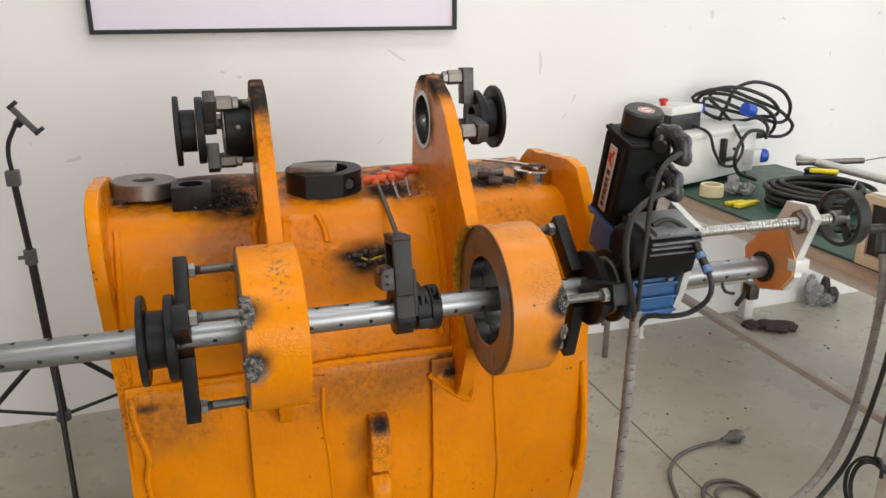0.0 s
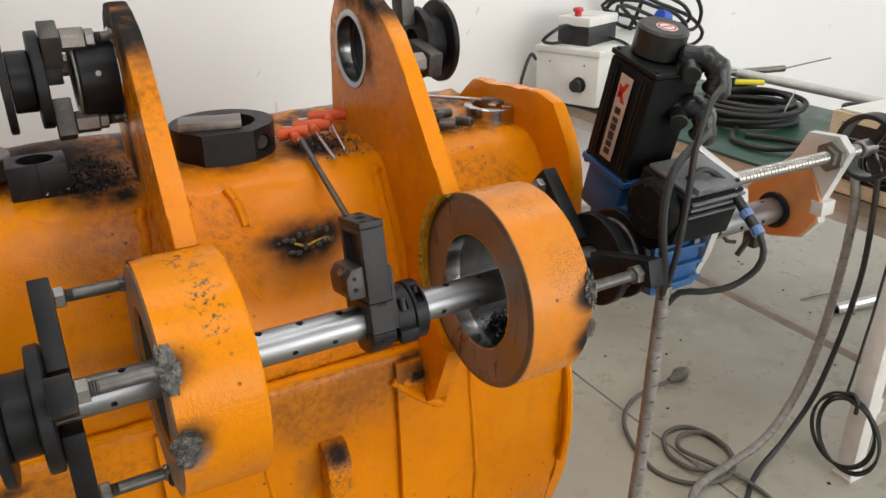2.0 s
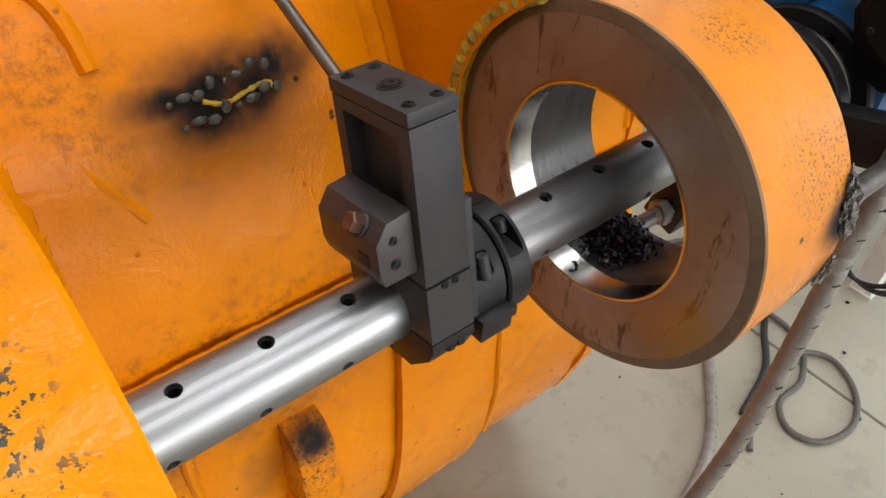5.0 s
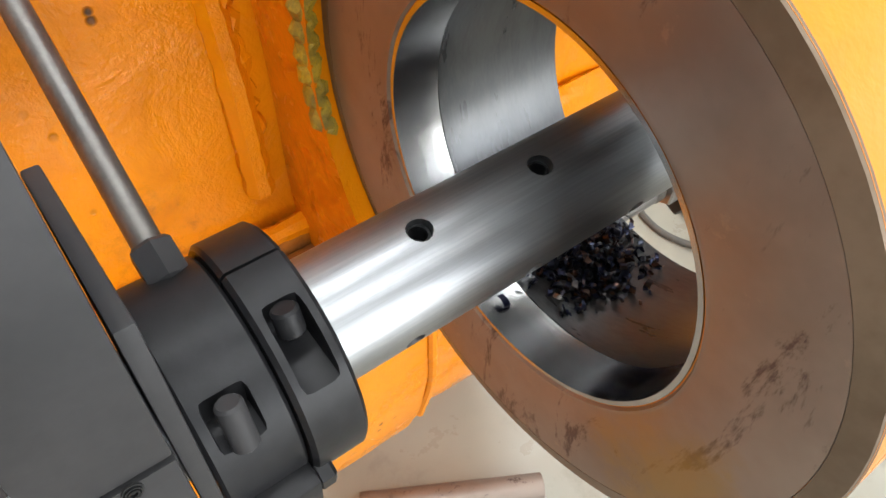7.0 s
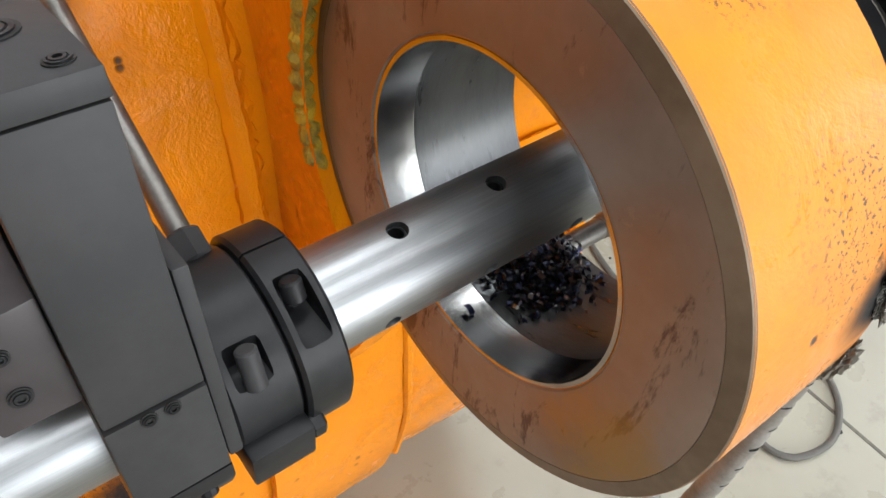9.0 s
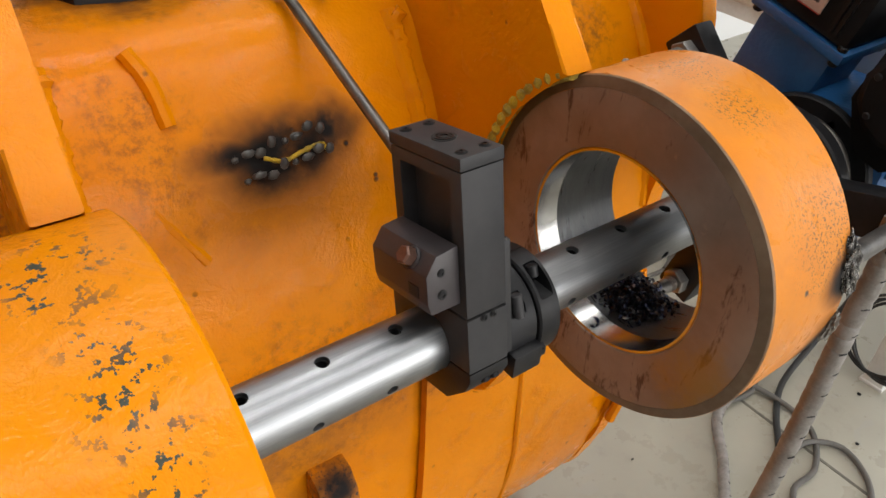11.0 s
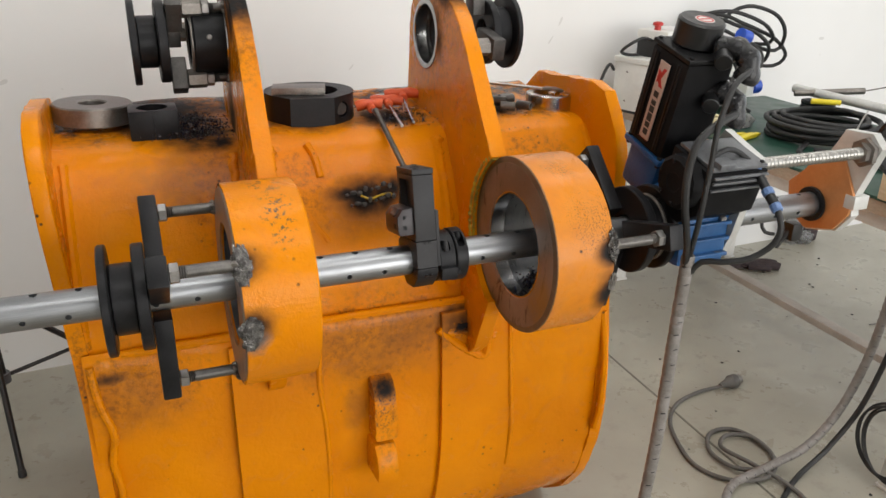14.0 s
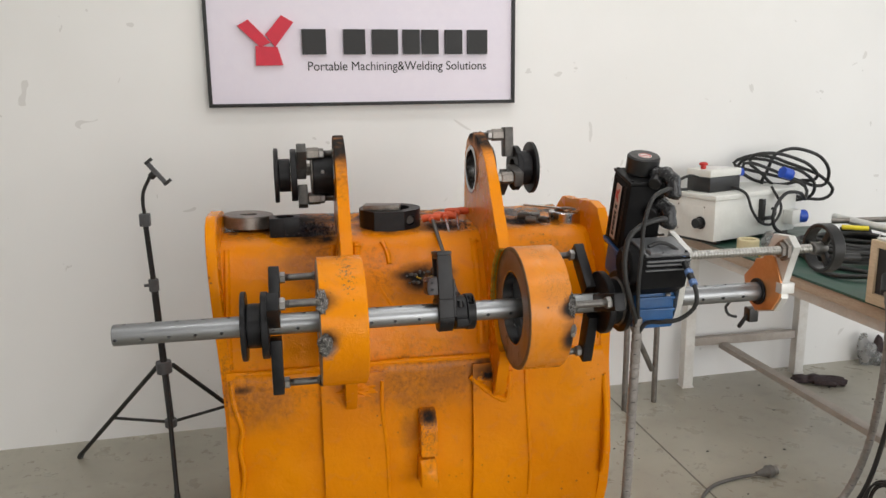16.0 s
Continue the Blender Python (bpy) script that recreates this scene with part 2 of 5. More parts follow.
M["dull_steel"] = plain("dull_steel", (0.17, 0.155, 0.14), (0.27, 0.25, 0.23), 30, (0.34, 0.5), 0.75, 0.12)
M["screw_steel"] = plain("oiled_screw_steel", (0.30, 0.29, 0.27), (0.38, 0.37, 0.35), 30, (0.28, 0.38), 0.9, 0.05)
M["rod_steel"] = plain("grey_rod_steel", (0.10, 0.095, 0.09), (0.16, 0.15, 0.14), 50, (0.32, 0.45), 0.7, 0.1)
M["dark_steel"] = plain("dark_forged_steel", (0.055, 0.052, 0.050), (0.10, 0.094, 0.088), 30, (0.36, 0.5), 0.5, 0.15)
M["zinc"] = plain("zinc_nut", (0.22, 0.21, 0.20), (0.30, 0.29, 0.28), 60, (0.3, 0.42), 0.8, 0.1)
M["weld"] = plain("fresh_weld_bead", (0.30, 0.29, 0.28), (0.06, 0.055, 0.052), 70, (0.14, 0.34), 1.0, 0.9, 0.003)
M["black_oxide"] = plain("black_oxide_steel", (0.010, 0.010, 0.011), (0.018, 0.018, 0.020), 22, (0.36, 0.5), 0.2, 0.08)
M["dark_grey"] = plain("dark_grey_tool_steel", (0.029, 0.029, 0.031), (0.039, 0.038, 0.040), 16, (0.42, 0.52), 0.0, 0.06)
M["brown_grey"] = plain("browned_cartridge_steel", (0.036, 0.031, 0.033), (0.048, 0.041, 0.044), 16, (0.34, 0.46), 0.1, 0.06)
M["rust_bolt"] = plain("browned_bolt", (0.085, 0.040, 0.028), (0.14, 0.075, 0.055), 60, (0.3, 0.42), 0.5, 0.2)
# near-black that stands in for the shade inside recesses and slits
M["gap_shade"] = plain("unlit_recess", (0.006, 0.006, 0.006), (0.009, 0.009, 0.009), 30, (0.6, 0.8))
M["black_paint"] = plain("black_motor_paint", (0.006, 0.006, 0.0065), (0.010, 0.010, 0.0105), 30, (0.38, 0.52), 0, 0.12)
M["satin_black"] = plain("satin_black_housing", (0.006, 0.006, 0.0065), (0.010, 0.010, 0.011), 18, (0.5, 0.62), 0, 0.1)
M["lid_grey"] = plain("grey_milled_lid", (0.12, 0.125, 0.135), (0.19, 0.195, 0.205), 16, (0.35, 0.5), 0.4, 0.08)
M["black_plastic"] = plain("black_plastic", (0.008, 0.008, 0.0085), (0.013, 0.013, 0.0135), 40, (0.32, 0.46), 0, 0.1)
M["film"] = plain("shrink_film_black", (0.008, 0.008, 0.009), (0.016, 0.016, 0.018), 30, (0.14, 0.3), 0, 0.5, 0.003)
M["rubber"] = plain("black_cable_rubber", (0.011, 0.011, 0.011), (0.02, 0.02, 0.02), 40, (0.45, 0.6), 0, 0.1)
M["grey_cable"] = plain("grey_cable_rubber", (0.075, 0.07, 0.062), (0.11, 0.10, 0.09), 40, (0.5, 0.65), 0, 0.1)
M["spiral"] = plain("grey_spiral_wrap", (0.15, 0.135, 0.12), (0.24, 0.22, 0.205), 35, (0.4, 0.6), 0, 0.3)
M["blue"] = plain("blue_casting_paint", (0.012, 0.075, 0.21), (0.02, 0.10, 0.27), 26, (0.3, 0.45), 0, 0.35, 0.002)
M["blue_plastic"] = plain("blue_connector_plastic", (0.09, 0.16, 0.33), (0.12, 0.2, 0.4), 40, (0.35, 0.5))
M["blue_plug"] = plain("blue_plug_plastic", (0.01, 0.06, 0.42), (0.015, 0.08, 0.5), 40, (0.3, 0.45))
M["alu"] = plain("pale_milled_aluminium", (0.56, 0.56, 0.54), (0.66, 0.66, 0.64), 12, (0.34, 0.45), 0.35, 0.05)
M["face_orange"] = plain("orange_brown_plate", (0.52, 0.215, 0.075), (0.60, 0.265, 0.10), 14, (0.3, 0.42), 0.25, 0.1)
M["white_paint"] = plain("white_powder_coat", (0.66, 0.66, 0.62), (0.72, 0.72, 0.68), 9, (0.4, 0.5), 0, 0.05)
M["leg_paint"] = plain("scuffed_white_leg_paint", (0.62, 0.60, 0.56), (0.72, 0.71, 0.68), 12, (0.4, 0.6), 0, 0.1)
M["green_mat"] = plain("dark_green_bench_mat", (0.010, 0.045, 0.030), (0.016, 0.065, 0.043), 9, (0.35, 0.5), 0, 0.1)
M["bench_wood"] = plain("pale_bench_board", (0.40, 0.31, 0.23), (0.5, 0.40, 0.30), 8, (0.5, 0.65), 0, 0.15, 0.001, (1, 6, 30))
M["box_wood"] = plain("pale_plywood", (0.55, 0.43, 0.28), (0.64, 0.52, 0.36), 6, (0.5, 0.65), 0, 0.15, 0.001, (1, 6, 30))
M["cream"] = plain("cream_tape", (0.62, 0.54, 0.32), (0.7, 0.62, 0.4), 20, (0.4, 0.55))
M["yellow"] = plain("yellow_plastic", (0.72, 0.58, 0.02), (0.8, 0.66, 0.03), 20, (0.35, 0.5))
M["red"] = plain("red_plastic", (0.42, 0.02, 0.02), (0.5, 0.03, 0.025), 30, (0.3, 0.4))
M["orange_grip"] = plain("orange_red_grip", (0.62, 0.075, 0.015), (0.74, 0.115, 0.025), 45, (0.4, 0.55), 0, 0.3)
CLEAR = M["clear"] = plain("translucent_plastic_bag", (0.55, 0.55, 0.54), (0.68, 0.67, 0.66), 30, (0.2, 0.35), 0, 0.8, 0.006)
CLEAR.node_tree.nodes["Principled BSDF"].inputs["Transmission Weight"].default_value = 0.75
M["film"].node_tree.nodes["Principled BSDF"].inputs["Coat Weight"].default_value = 0.25
M["film"].node_tree.nodes["Principled BSDF"].inputs["Specular IOR Level"].default_value = 0.3
M["tripod"] = plain("black_anodised_tube", (0.014, 0.013, 0.013), (0.022, 0.02, 0.02), 20, (0.34, 0.45), 0.3, 0.05)
M["tripod_grey"] = plain("grey_tripod_plastic", (0.06, 0.06, 0.065), (0.09, 0.09, 0.095), 30, (0.4, 0.5))
M["glove"] = plain("dirty_knit_glove", (0.035, 0.025, 0.028), (0.075, 0.05, 0.05), 90, (0.8, 0.95), 0, 0.9, 0.004)
M["sign_white"] = plain("lilac_white_sign_panel", (0.68, 0.63, 0.72), (0.71, 0.66, 0.74), 4, (0.35, 0.45), 0, 0.02)
M["sign_black"] = plain("black_sign_acrylic", (0.012, 0.012, 0.013), (0.017, 0.017, 0.018), 20, (0.55, 0.65))
M["sign_red"] = plain("red_sign_acrylic", (0.55, 0.018, 0.045), (0.6, 0.024, 0.05), 20, (0.55, 0.65))
M["label_beige"] = plain("dusty_beige_label", (0.40, 0.29, 0.24), (0.47, 0.35, 0.30), 40, (0.35, 0.5))
M["label_white"] = plain("silver_white_label", (0.62, 0.60, 0.58), (0.68, 0.66, 0.64), 60, (0.3, 0.4))


def swarf_material():
    k = Mat("blued_steel_swarf")
    g = k.t.nodes.new("ShaderNodeNewGeometry")
    r = k.t.nodes.new("ShaderNodeValToRGB")
    e = r.color_ramp.elements
    e[0].position, e[0].color = 0.0, (0.012, 0.012, 0.02, 1)
    e[1].position, e[1].color = 1.0, (0.28, 0.27, 0.26, 1)
    for p, c in ((0.35, (0.03, 0.035, 0.075, 1)), (0.6, (0.02, 0.018, 0.02, 1)), (0.78, (0.10, 0.055, 0.04, 1)), (0.9, (0.06, 0.07, 0.10, 1))):
        x = e.new(p)
        x.color = c
    k.put(r.inputs[0], g.outputs["Random Per Island"])
    return k.done(r.outputs[0], 0.3, 0.85)


M["swarf"] = swarf_material()


def wall_material():
    k = Mat("white_wall_paint")
    a, b = k.noise(0.8, 4, 0.55), k.noise(5, 6, 0.7)
    col = k.mix(k.ramp(a, 0.35, 0.65), (0.76, 0.755, 0.74), (0.80, 0.795, 0.785))
    smear = k.math("MULTIPLY", k.ramp(k.noise(2.6, 6, 0.75, (1, 1, 0.7), 1.2), 0.70, 0.78), 0.05)
    col = k.mix(smear, col, (0.42, 0.40, 0.37))
    thin = k.math("MULTIPLY", k.ramp(k.noise(3.3, 2, 0.5, (1.2, 1, 1), 3.5), 0.735, 0.74), 0.3)
    col = k.mix(thin, col, (0.36, 0.34, 0.31))
    k.bump(k.noise(120, 3, 0.6), 0.05, 0.001)
    return k.done(col, k.ramp(b, 0.3, 0.7, 0.5, 0.62))


def floor_material():
    k = Mat("grey_green_floor_paint")
    a, b, c = k.noise(1.3, 5, 0.6), k.noise(9, 6, 0.7), k.noise(70, 4, 0.7)
    col = k.mix(k.ramp(a, 0.35, 0.65), (0.305, 0.285, 0.232), (0.37, 0.35, 0.288))
    col = k.mix(k.math("MULTIPLY", k.ramp(b, 0.55, 0.7), 0.25), col, (0.15, 0.135, 0.11))
    v = k.voronoi(19)
    crumbs = k.math("MULTIPLY", k.ramp(v.outputs["Distance"], 0.03, 0.07, 1, 0), k.ramp(k.noise(6, 3, 0.6), 0.55, 0.62))
    col = k.mix(crumbs, col, (0.05, 0.045, 0.04))
    scratch = k.math("MULTIPLY", k.ramp(k.noise(4, 2, 0.5, None, 4.0), 0.70, 0.704), 0.35)
    col = k.mix(scratch, col, (0.34, 0.33, 0.3))
    k.bump(b, 0.08, 0.002)
    return k.done(col, k.ramp(b, 0.3, 0.7, 0.24, 0.42))


M["wall"], M["floor"] = wall_material(), floor_material()
M["ceiling"] = plain("white_ceiling_paint", (0.74, 0.74, 0.73), (0.78, 0.78, 0.77), 3, (0.6, 0.7))
M["joint"] = plain("dark_floor_joint", (0.10, 0.09, 0.075), (0.16, 0.15, 0.12), 30, (0.7, 0.9))
for dull, level in (("satin_black", 0.12), ("black_paint", 0.2), ("black_oxide", 0.25), ("dark_grey", 0.22), ("brown_grey", 0.35)):
    M[dull].node_tree.nodes["Principled BSDF"].inputs["Specular IOR Level"].default_value = level
M["glow"] = Mat("lit_tube_diffuser").m
M["glow"].node_tree.nodes["Principled BSDF"].inputs["Emission Color"].default_value = (1, 0.985, 0.96, 1)
M["glow"].node_tree.nodes["Principled BSDF"].inputs["Emission Strength"].default_value = 3


# ---- geometry helpers ----
BASE = {}


def finish(name, bm, mat, parent=None, label="", smooth=35):
    me = bpy.data.meshes.new(name)
    bmesh.ops.recalc_face_normals(bm, faces=bm.faces)
    for e in bm.edges:
        e.smooth = len(e.link_faces) == 2 and e.calc_face_angle(0) < radians(smooth)
    for f in bm.faces:
        f.smooth = True
    bm.to_mesh(me)
    bm.free()
    me.materials.append(M[mat])
    ob = new(name, me)
    if parent:
        ob.parent = parent
        if parent.name in BASE:
            ob.matrix_parent_inverse = Matrix.Translation(BASE[parent.name]).inverted()
    if label:
        ob["label"] = label
    return ob


def part(name, bm, mat, parent, label=""):
    return finish(name, bm, mat, parent, label)


def thing(name, label, category, group="", kind="", at=(0, 0, 0)):
    ob = new(name)
    ob.location = at
    BASE[ob.name] = Vector(at)
    return tagged(ob, label, category, group, kind)


def BM():
    return bmesh.new()


def box(x0, x1, y0, y1, z0, z1, bevel=0.002, bm=None, m=None):
    own = BM()
    bmesh.ops.create_cube(own, size=1)
    for v in own.verts:
        v.co = Vector((x0 + (v.co.x + 0.5) * (x1 - x0), y0 + (v.co.y + 0.5) * (y1 - y0), z0 + (v.co.z + 0.5) * (z1 - z0)))
    if bevel:
        bmesh.ops.bevel(own, geom=own.edges[:], offset=bevel, segments=2, profile=0.6, affect="EDGES")
    if m:
        own.transform(m)
    return join(bm, own)


def join(bm, own):
    if bm is None:
        return own
    me = bpy.data.meshes.new("tmp")
    own.to_mesh(me)
    own.free()
    bm.from_mesh(me)
    bpy.data.meshes.remove(me)
    return bm


def lathe(prof, cy, cz, seg=48, bm=None, closed=True, m=None):
    """A closed outline of (x, radius) turned round the line along x through (cy, cz)."""
    own = BM()
    rows = []
    for x, r in prof:
        if r < 1e-6:
            rows.append([own.verts.new((x, cy, cz))])
        else:
            rows.append([own.verts.new((x, cy + r * math.sin(2 * math.pi * i / seg), cz + r * math.cos(2 * math.pi * i / seg))) for i in range(seg)])
    n = len(rows)
    for a in range(n if closed else n - 1):
        p, q = rows[a], rows[(a + 1) % n]
        for i in range(seg):
            j = (i + 1) % seg
            f = [p[i % len(p)], p[j % len(p)], q[j % len(q)], q[i % len(q)]]
            f = list(dict.fromkeys(f))
            if len(f) > 2:
                own.faces.new(f)
    if m:
        own.transform(m)
    return join(bm, own)


def disc_prof(x0, x1, r, c=0.0015, r_in=0.0):
    """The outline of a disc or ring with chamfered rims."""
    if r_in:
        return [(x0 + c, r), (x1 - c, r), (x1, r - c), (x1, r_in + c), (x1 - c, r_in), (x0 + c, r_in), (x0, r_in + c), (x0, r - c)]
    return [(x0, 0), (x0, r - c), (x0 + c, r), (x1 - c, r), (x1, r - c), (x1, 0)]


def between(p, q):
    """The pose that takes the x axis onto the way from p to q."""
    d = Vector(q) - Vector(p)
    return Matrix.Translation(p) @ d.to_track_quat("X", "Z").to_matrix().to_4x4(), d.length


def rod(p, q, r, seg=20, bm=None, c=None, r_in=0.0):
    m, length = between(p, q)
    c = min(0.0015, r * 0.2) if c is None else c
    return lathe(disc_prof(0, length, r, c, r_in), 0, 0, seg, bm, True, m)


def thread(p, q, r, pitch=0.003, bm=None, seg=16):
    m, length = between(p, q)
    n = max(3, int(length / pitch))
    prof = [(0, 0)]
    for i in range(n):
        prof += [(i * pitch, r * 0.86), (i * pitch + pitch * 0.5, r)]
    prof += [(n * pitch, r * 0.86), (n * pitch, 0)]
    return lathe(prof, 0, 0, seg, bm, False, m)


def prism(outline, x0, x1, bevel=0.003, bm=None, shear=0.0, y_ref=0.0):
    """An outline of (y, z) drawn out along x."""
    own = BM()
    a = [own.verts.new((x0 + shear * (y - y_ref), y, z)) for y, z in outline]
    b = [own.verts.new((x1 + shear * (y - y_ref), y, z)) for y, z in outline]
    own.faces.new(a)
    own.faces.new(b[::-1])
    for i in range(len(a)):
        j = (i + 1) % len(a)
        own.faces.new((a[i], a[j], b[j], b[i]))
    if bevel:
        rim = [e for e in own.edges if sum(len(f.verts) > 4 for f in e.link_faces) == 1 or len(outline) == 4]
        bmesh.ops.bevel(own, geom=rim, offset=bevel, segments=2, profile=0.6, affect="EDGES")
    return join(bm, own)


def smooth_line(pts, step=0.02):
    """A Catmull-Rom line through the points, evenly sampled."""
    P = [Vector(p) for p in pts]
    P = [P[0] * 2 - P[1]] + P + [P[-1] * 2 - P[-2]]
    out = []
    for i in range(1, len(P) - 2):
        n = max(2, int((P[i + 1] - P[i]).length / step))
        for k in range(n):
            t = k / n
            a, b, c, d = P[i - 1], P[i], P[i + 1], P[i + 2]
            out.append(0.5 * ((2 * b) + (c - a) * t + (2 * a - 5 * b + 4 * c - d) * t * t + (3 * b - a - 3 * c + d) * t ** 3))
    return out + [P[-2]]


def tube(pts, r, seg=10, step=0.015, bm=None, radii=None, line=None):
    line = line or smooth_line(pts, step)
    own = BM()
    up = Vector((0.13, 0.31, 0.94))
    rows = []
    for i, p in enumerate(line):
        d = (line[min(i + 1, len(line) - 1)] - line[max(i - 1, 0)]).normalized()
        s = (up - d * up.dot(d)).normalized()
        w = d.cross(s)
        up = s
        k = radii(i) if radii else r
        rows.append([own.verts.new(p + s * (k * math.cos(2 * math.pi * j / seg)) + w * (k * math.sin(2 * math.pi * j / seg))) for j in range(seg)])
    for a, b in zip(rows, rows[1:]):
        for j in range(seg):
            own.faces.new((a[j], a[(j + 1) % seg], b[(j + 1) % seg], b[j]))
    own.faces.new(rows[0][::-1])
    own.faces.new(rows[-1])
    return join(bm, own)


def lumps(places, bm=None, seed=1, sub=2):
    """Weld lumps: uneven blobs (x, y, z, rx, ry, rz) overlapping into one bead."""
    own = BM()
    for x, y, z, a, b, c in places:
        got = bmesh.ops.create_icosphere(own, subdivisions=sub, radius=1)
        for v in got["verts"]:
            n = 1 + 0.28 * noise.noise(v.co * 1.9 + Vector((x * 90 + seed, y * 90, z * 90)))
            v.co = Vector((x + v.co.x * a * n, y + v.co.y * b * n, z + v.co.z * c * n))
    return join(bm, own)


def patch(c, size, seed=0, rough=0.35, freq=3.2, sub=4, turn=0.0):
    """One lumpy weld puddle: a flattened ellipsoid of that size at c, turned round x, with a rippled skin."""
    own = BM()
    got = bmesh.ops.create_icosphere(own, subdivisions=sub, radius=1)
    m = Matrix.Rotation(radians(turn), 3, "X")
    for v in got["verts"]:
        d = v.co.copy()
        q = d * freq + Vector((seed * 7.1, seed * 3.3, seed))
        n = 1 + rough * (noise.noise(q) + 0.6 * abs(noise.noise(q * 2.3)) + 0.3 * noise.noise(q * 5.1))
        v.co = Vector(c) + m @ Vector((d.x * size[0] * n, d.y * size[1] * n, d.z * size[2] * n))
    return own


def cut(ob, cutter):
    """Takes the cutter's volume out of the mesh object, once, at build time."""
    me = bpy.data.meshes.new("cutter")
    bmesh.ops.recalc_face_normals(cutter, faces=cutter.faces)
    cutter.to_mesh(me)
    cutter.free()
    c = new("cutter", me)
    mod = ob.modifiers.new("cut", "BOOLEAN")
    mod.operation, mod.object, mod.solver = "DIFFERENCE", c, "EXACT"
    bpy.context.view_layer.update()
    made = bpy.data.meshes.new_from_object(ob.evaluated_get(bpy.context.evaluated_depsgraph_get()))
    ob.modifiers.clear()
    old = ob.data
    ob.data = made
    made.name = old.name
    bpy.data.objects.remove(c)
    bpy.data.meshes.remove(me)
    bpy.data.meshes.remove(old)
    return ob


def sharpen(ob, degrees=35):
    bm = BM()
    bm.from_mesh(ob.data)
    for f in bm.faces:
        f.smooth = True
    for e in bm.edges:
        e.smooth = len(e.link_faces) == 2 and e.calc_face_angle(0) < radians(degrees)
    bm.to_mesh(ob.data)
    bm.free()
    return ob


# ---- the room ----
WALL = pose(-0.5, 2.883, 0, 0, 0, 2.0)


def on_wall(bm):
    bm.transform(WALL)
    return bm


def structure(name, bm, mat, label, category):
    return tagged(finish(name, bm, mat), label, category, "", "structure")


structure("floor", box(-3.4, 5.8, -3.8, 3.5, -0.15, 0, 0), "floor", "grey-green painted concrete floor with dust and scratches", "floor")
structure("ceiling", box(-3.4, 5.8, -3.8, 3.5, 3.4, 3.5, 0), "ceiling", "plain white workshop ceiling", "ceiling")
structure("wall_north", on_wall(box(-2.9, 6.4, 0, 0.18, 0, 3.4, 0)), "wall", "white painted wall with faint scuffs and smears", "wall")
structure("wall_west", box(-3.4, -3.2, -3.6, 2.79, 0, 3.4, 0), "wall", "plain white painted side wall", "wall")
b = box(-3.2, 5.6, -3.8, -3.6, 0, 0.3, 0)
box(-3.2, 5.6, -3.8, -3.6, 2.7, 3.4, 0, b)
box(-3.2, 0.05, -3.8, -3.6, 0.3, 2.7, 0, b)
box(4.35, 5.6, -3.8, -3.6, 0.3, 2.7, 0, b)
structure("wall_south", b, "wall", "white painted wall with a wide window opening", "wall")
b = box(5.6, 5.8, -3.6, 3.1, 0, 0.9, 0)
box(5.6, 5.8, -3.6, 3.1, 2.9, 3.4, 0, b)
box(5.6, 5.8, -3.6, -1.45, 0.9, 2.9, 0, b)
box(5.6, 5.8, 1.85, 3.1, 0.9, 2.9, 0, b)
structure("wall_east", b, "wall", "white painted wall with a window opening", "wall")
structure("floor_joint", box(1.436, 1.443, -3.6, 2.94, -0.002, 0.001, 0), "joint", "thin dark joint line in the floor", "floor joint")
for name, y, x0, x1 in (("tube_lamp", 0.2, -1.15, 1.35), ("tube_lamp", 1.9, -1.05, 1.65)):
    lamp = thing(name, "long white ceiling tube lamp", "ceiling lamp", "ceiling tube lamps", at=((x0 + x1) / 2, y, 3.4))
    part("housing", box(x0, x1, y - 0.1, y + 0.1, 3.36, 3.4, 0.004), "white_paint", lamp)
    part("diffuser", rod((x0 + 0.05, y, 3.352), (x1 - 0.05, y, 3.352), 0.012), "glow", lamp)

# ---- the wall sign ----
sign = thing("wall_sign", "framed lilac-white sign with raised red emblem and black blocks", "sign", at=(0.3, 2.9, 1.386))


def sign_part(name, bm, mat, label=""):
    bm.transform(WALL)
    return part(name, bm, mat, sign, label)


SX0, SX1, SZ0, SZ1 = 0.193, 1.481, 1.386, 2.02
sign_part("panel", box(SX0 + 0.01, SX1 - 0.01, -0.022, -0.002, SZ0 + 0.01, SZ1 - 0.01, 0), "sign_white")
for x0, x1, z0, z1 in ((SX0, SX1, SZ0, SZ0 + 0.014), (SX0, SX1, SZ1 - 0.014, SZ1), (SX0, SX0 + 0.014, SZ0 + 0.0142, SZ1 - 0.0142), (SX1 - 0.014, SX1, SZ0 + 0.0142, SZ1 - 0.0142)):
    sign_part("frame", box(x0, x1, -0.036, -0.001, z0, z1, 0.002), "sign_black", "thin black frame edge")


def slab(points, y0=-0.040, y1=-0.024):
    own = BM()
    a = [own.verts.new((x, y0, z)) for x, z in points]
    c = [own.verts.new((x, y1, z)) for x, z in points]
    own.faces.new(a)
    own.faces.new(c[::-1])
    for i in range(len(a)):
        j = (i + 1) % len(a)
        own.faces.new((a[i], a[j], c[j], c[i]))
    return own


def sx(u):
    return SX0 + (u - 372) * 0.002405


def sz(v):
    return 1.386 + (191 - v) * 0.00221


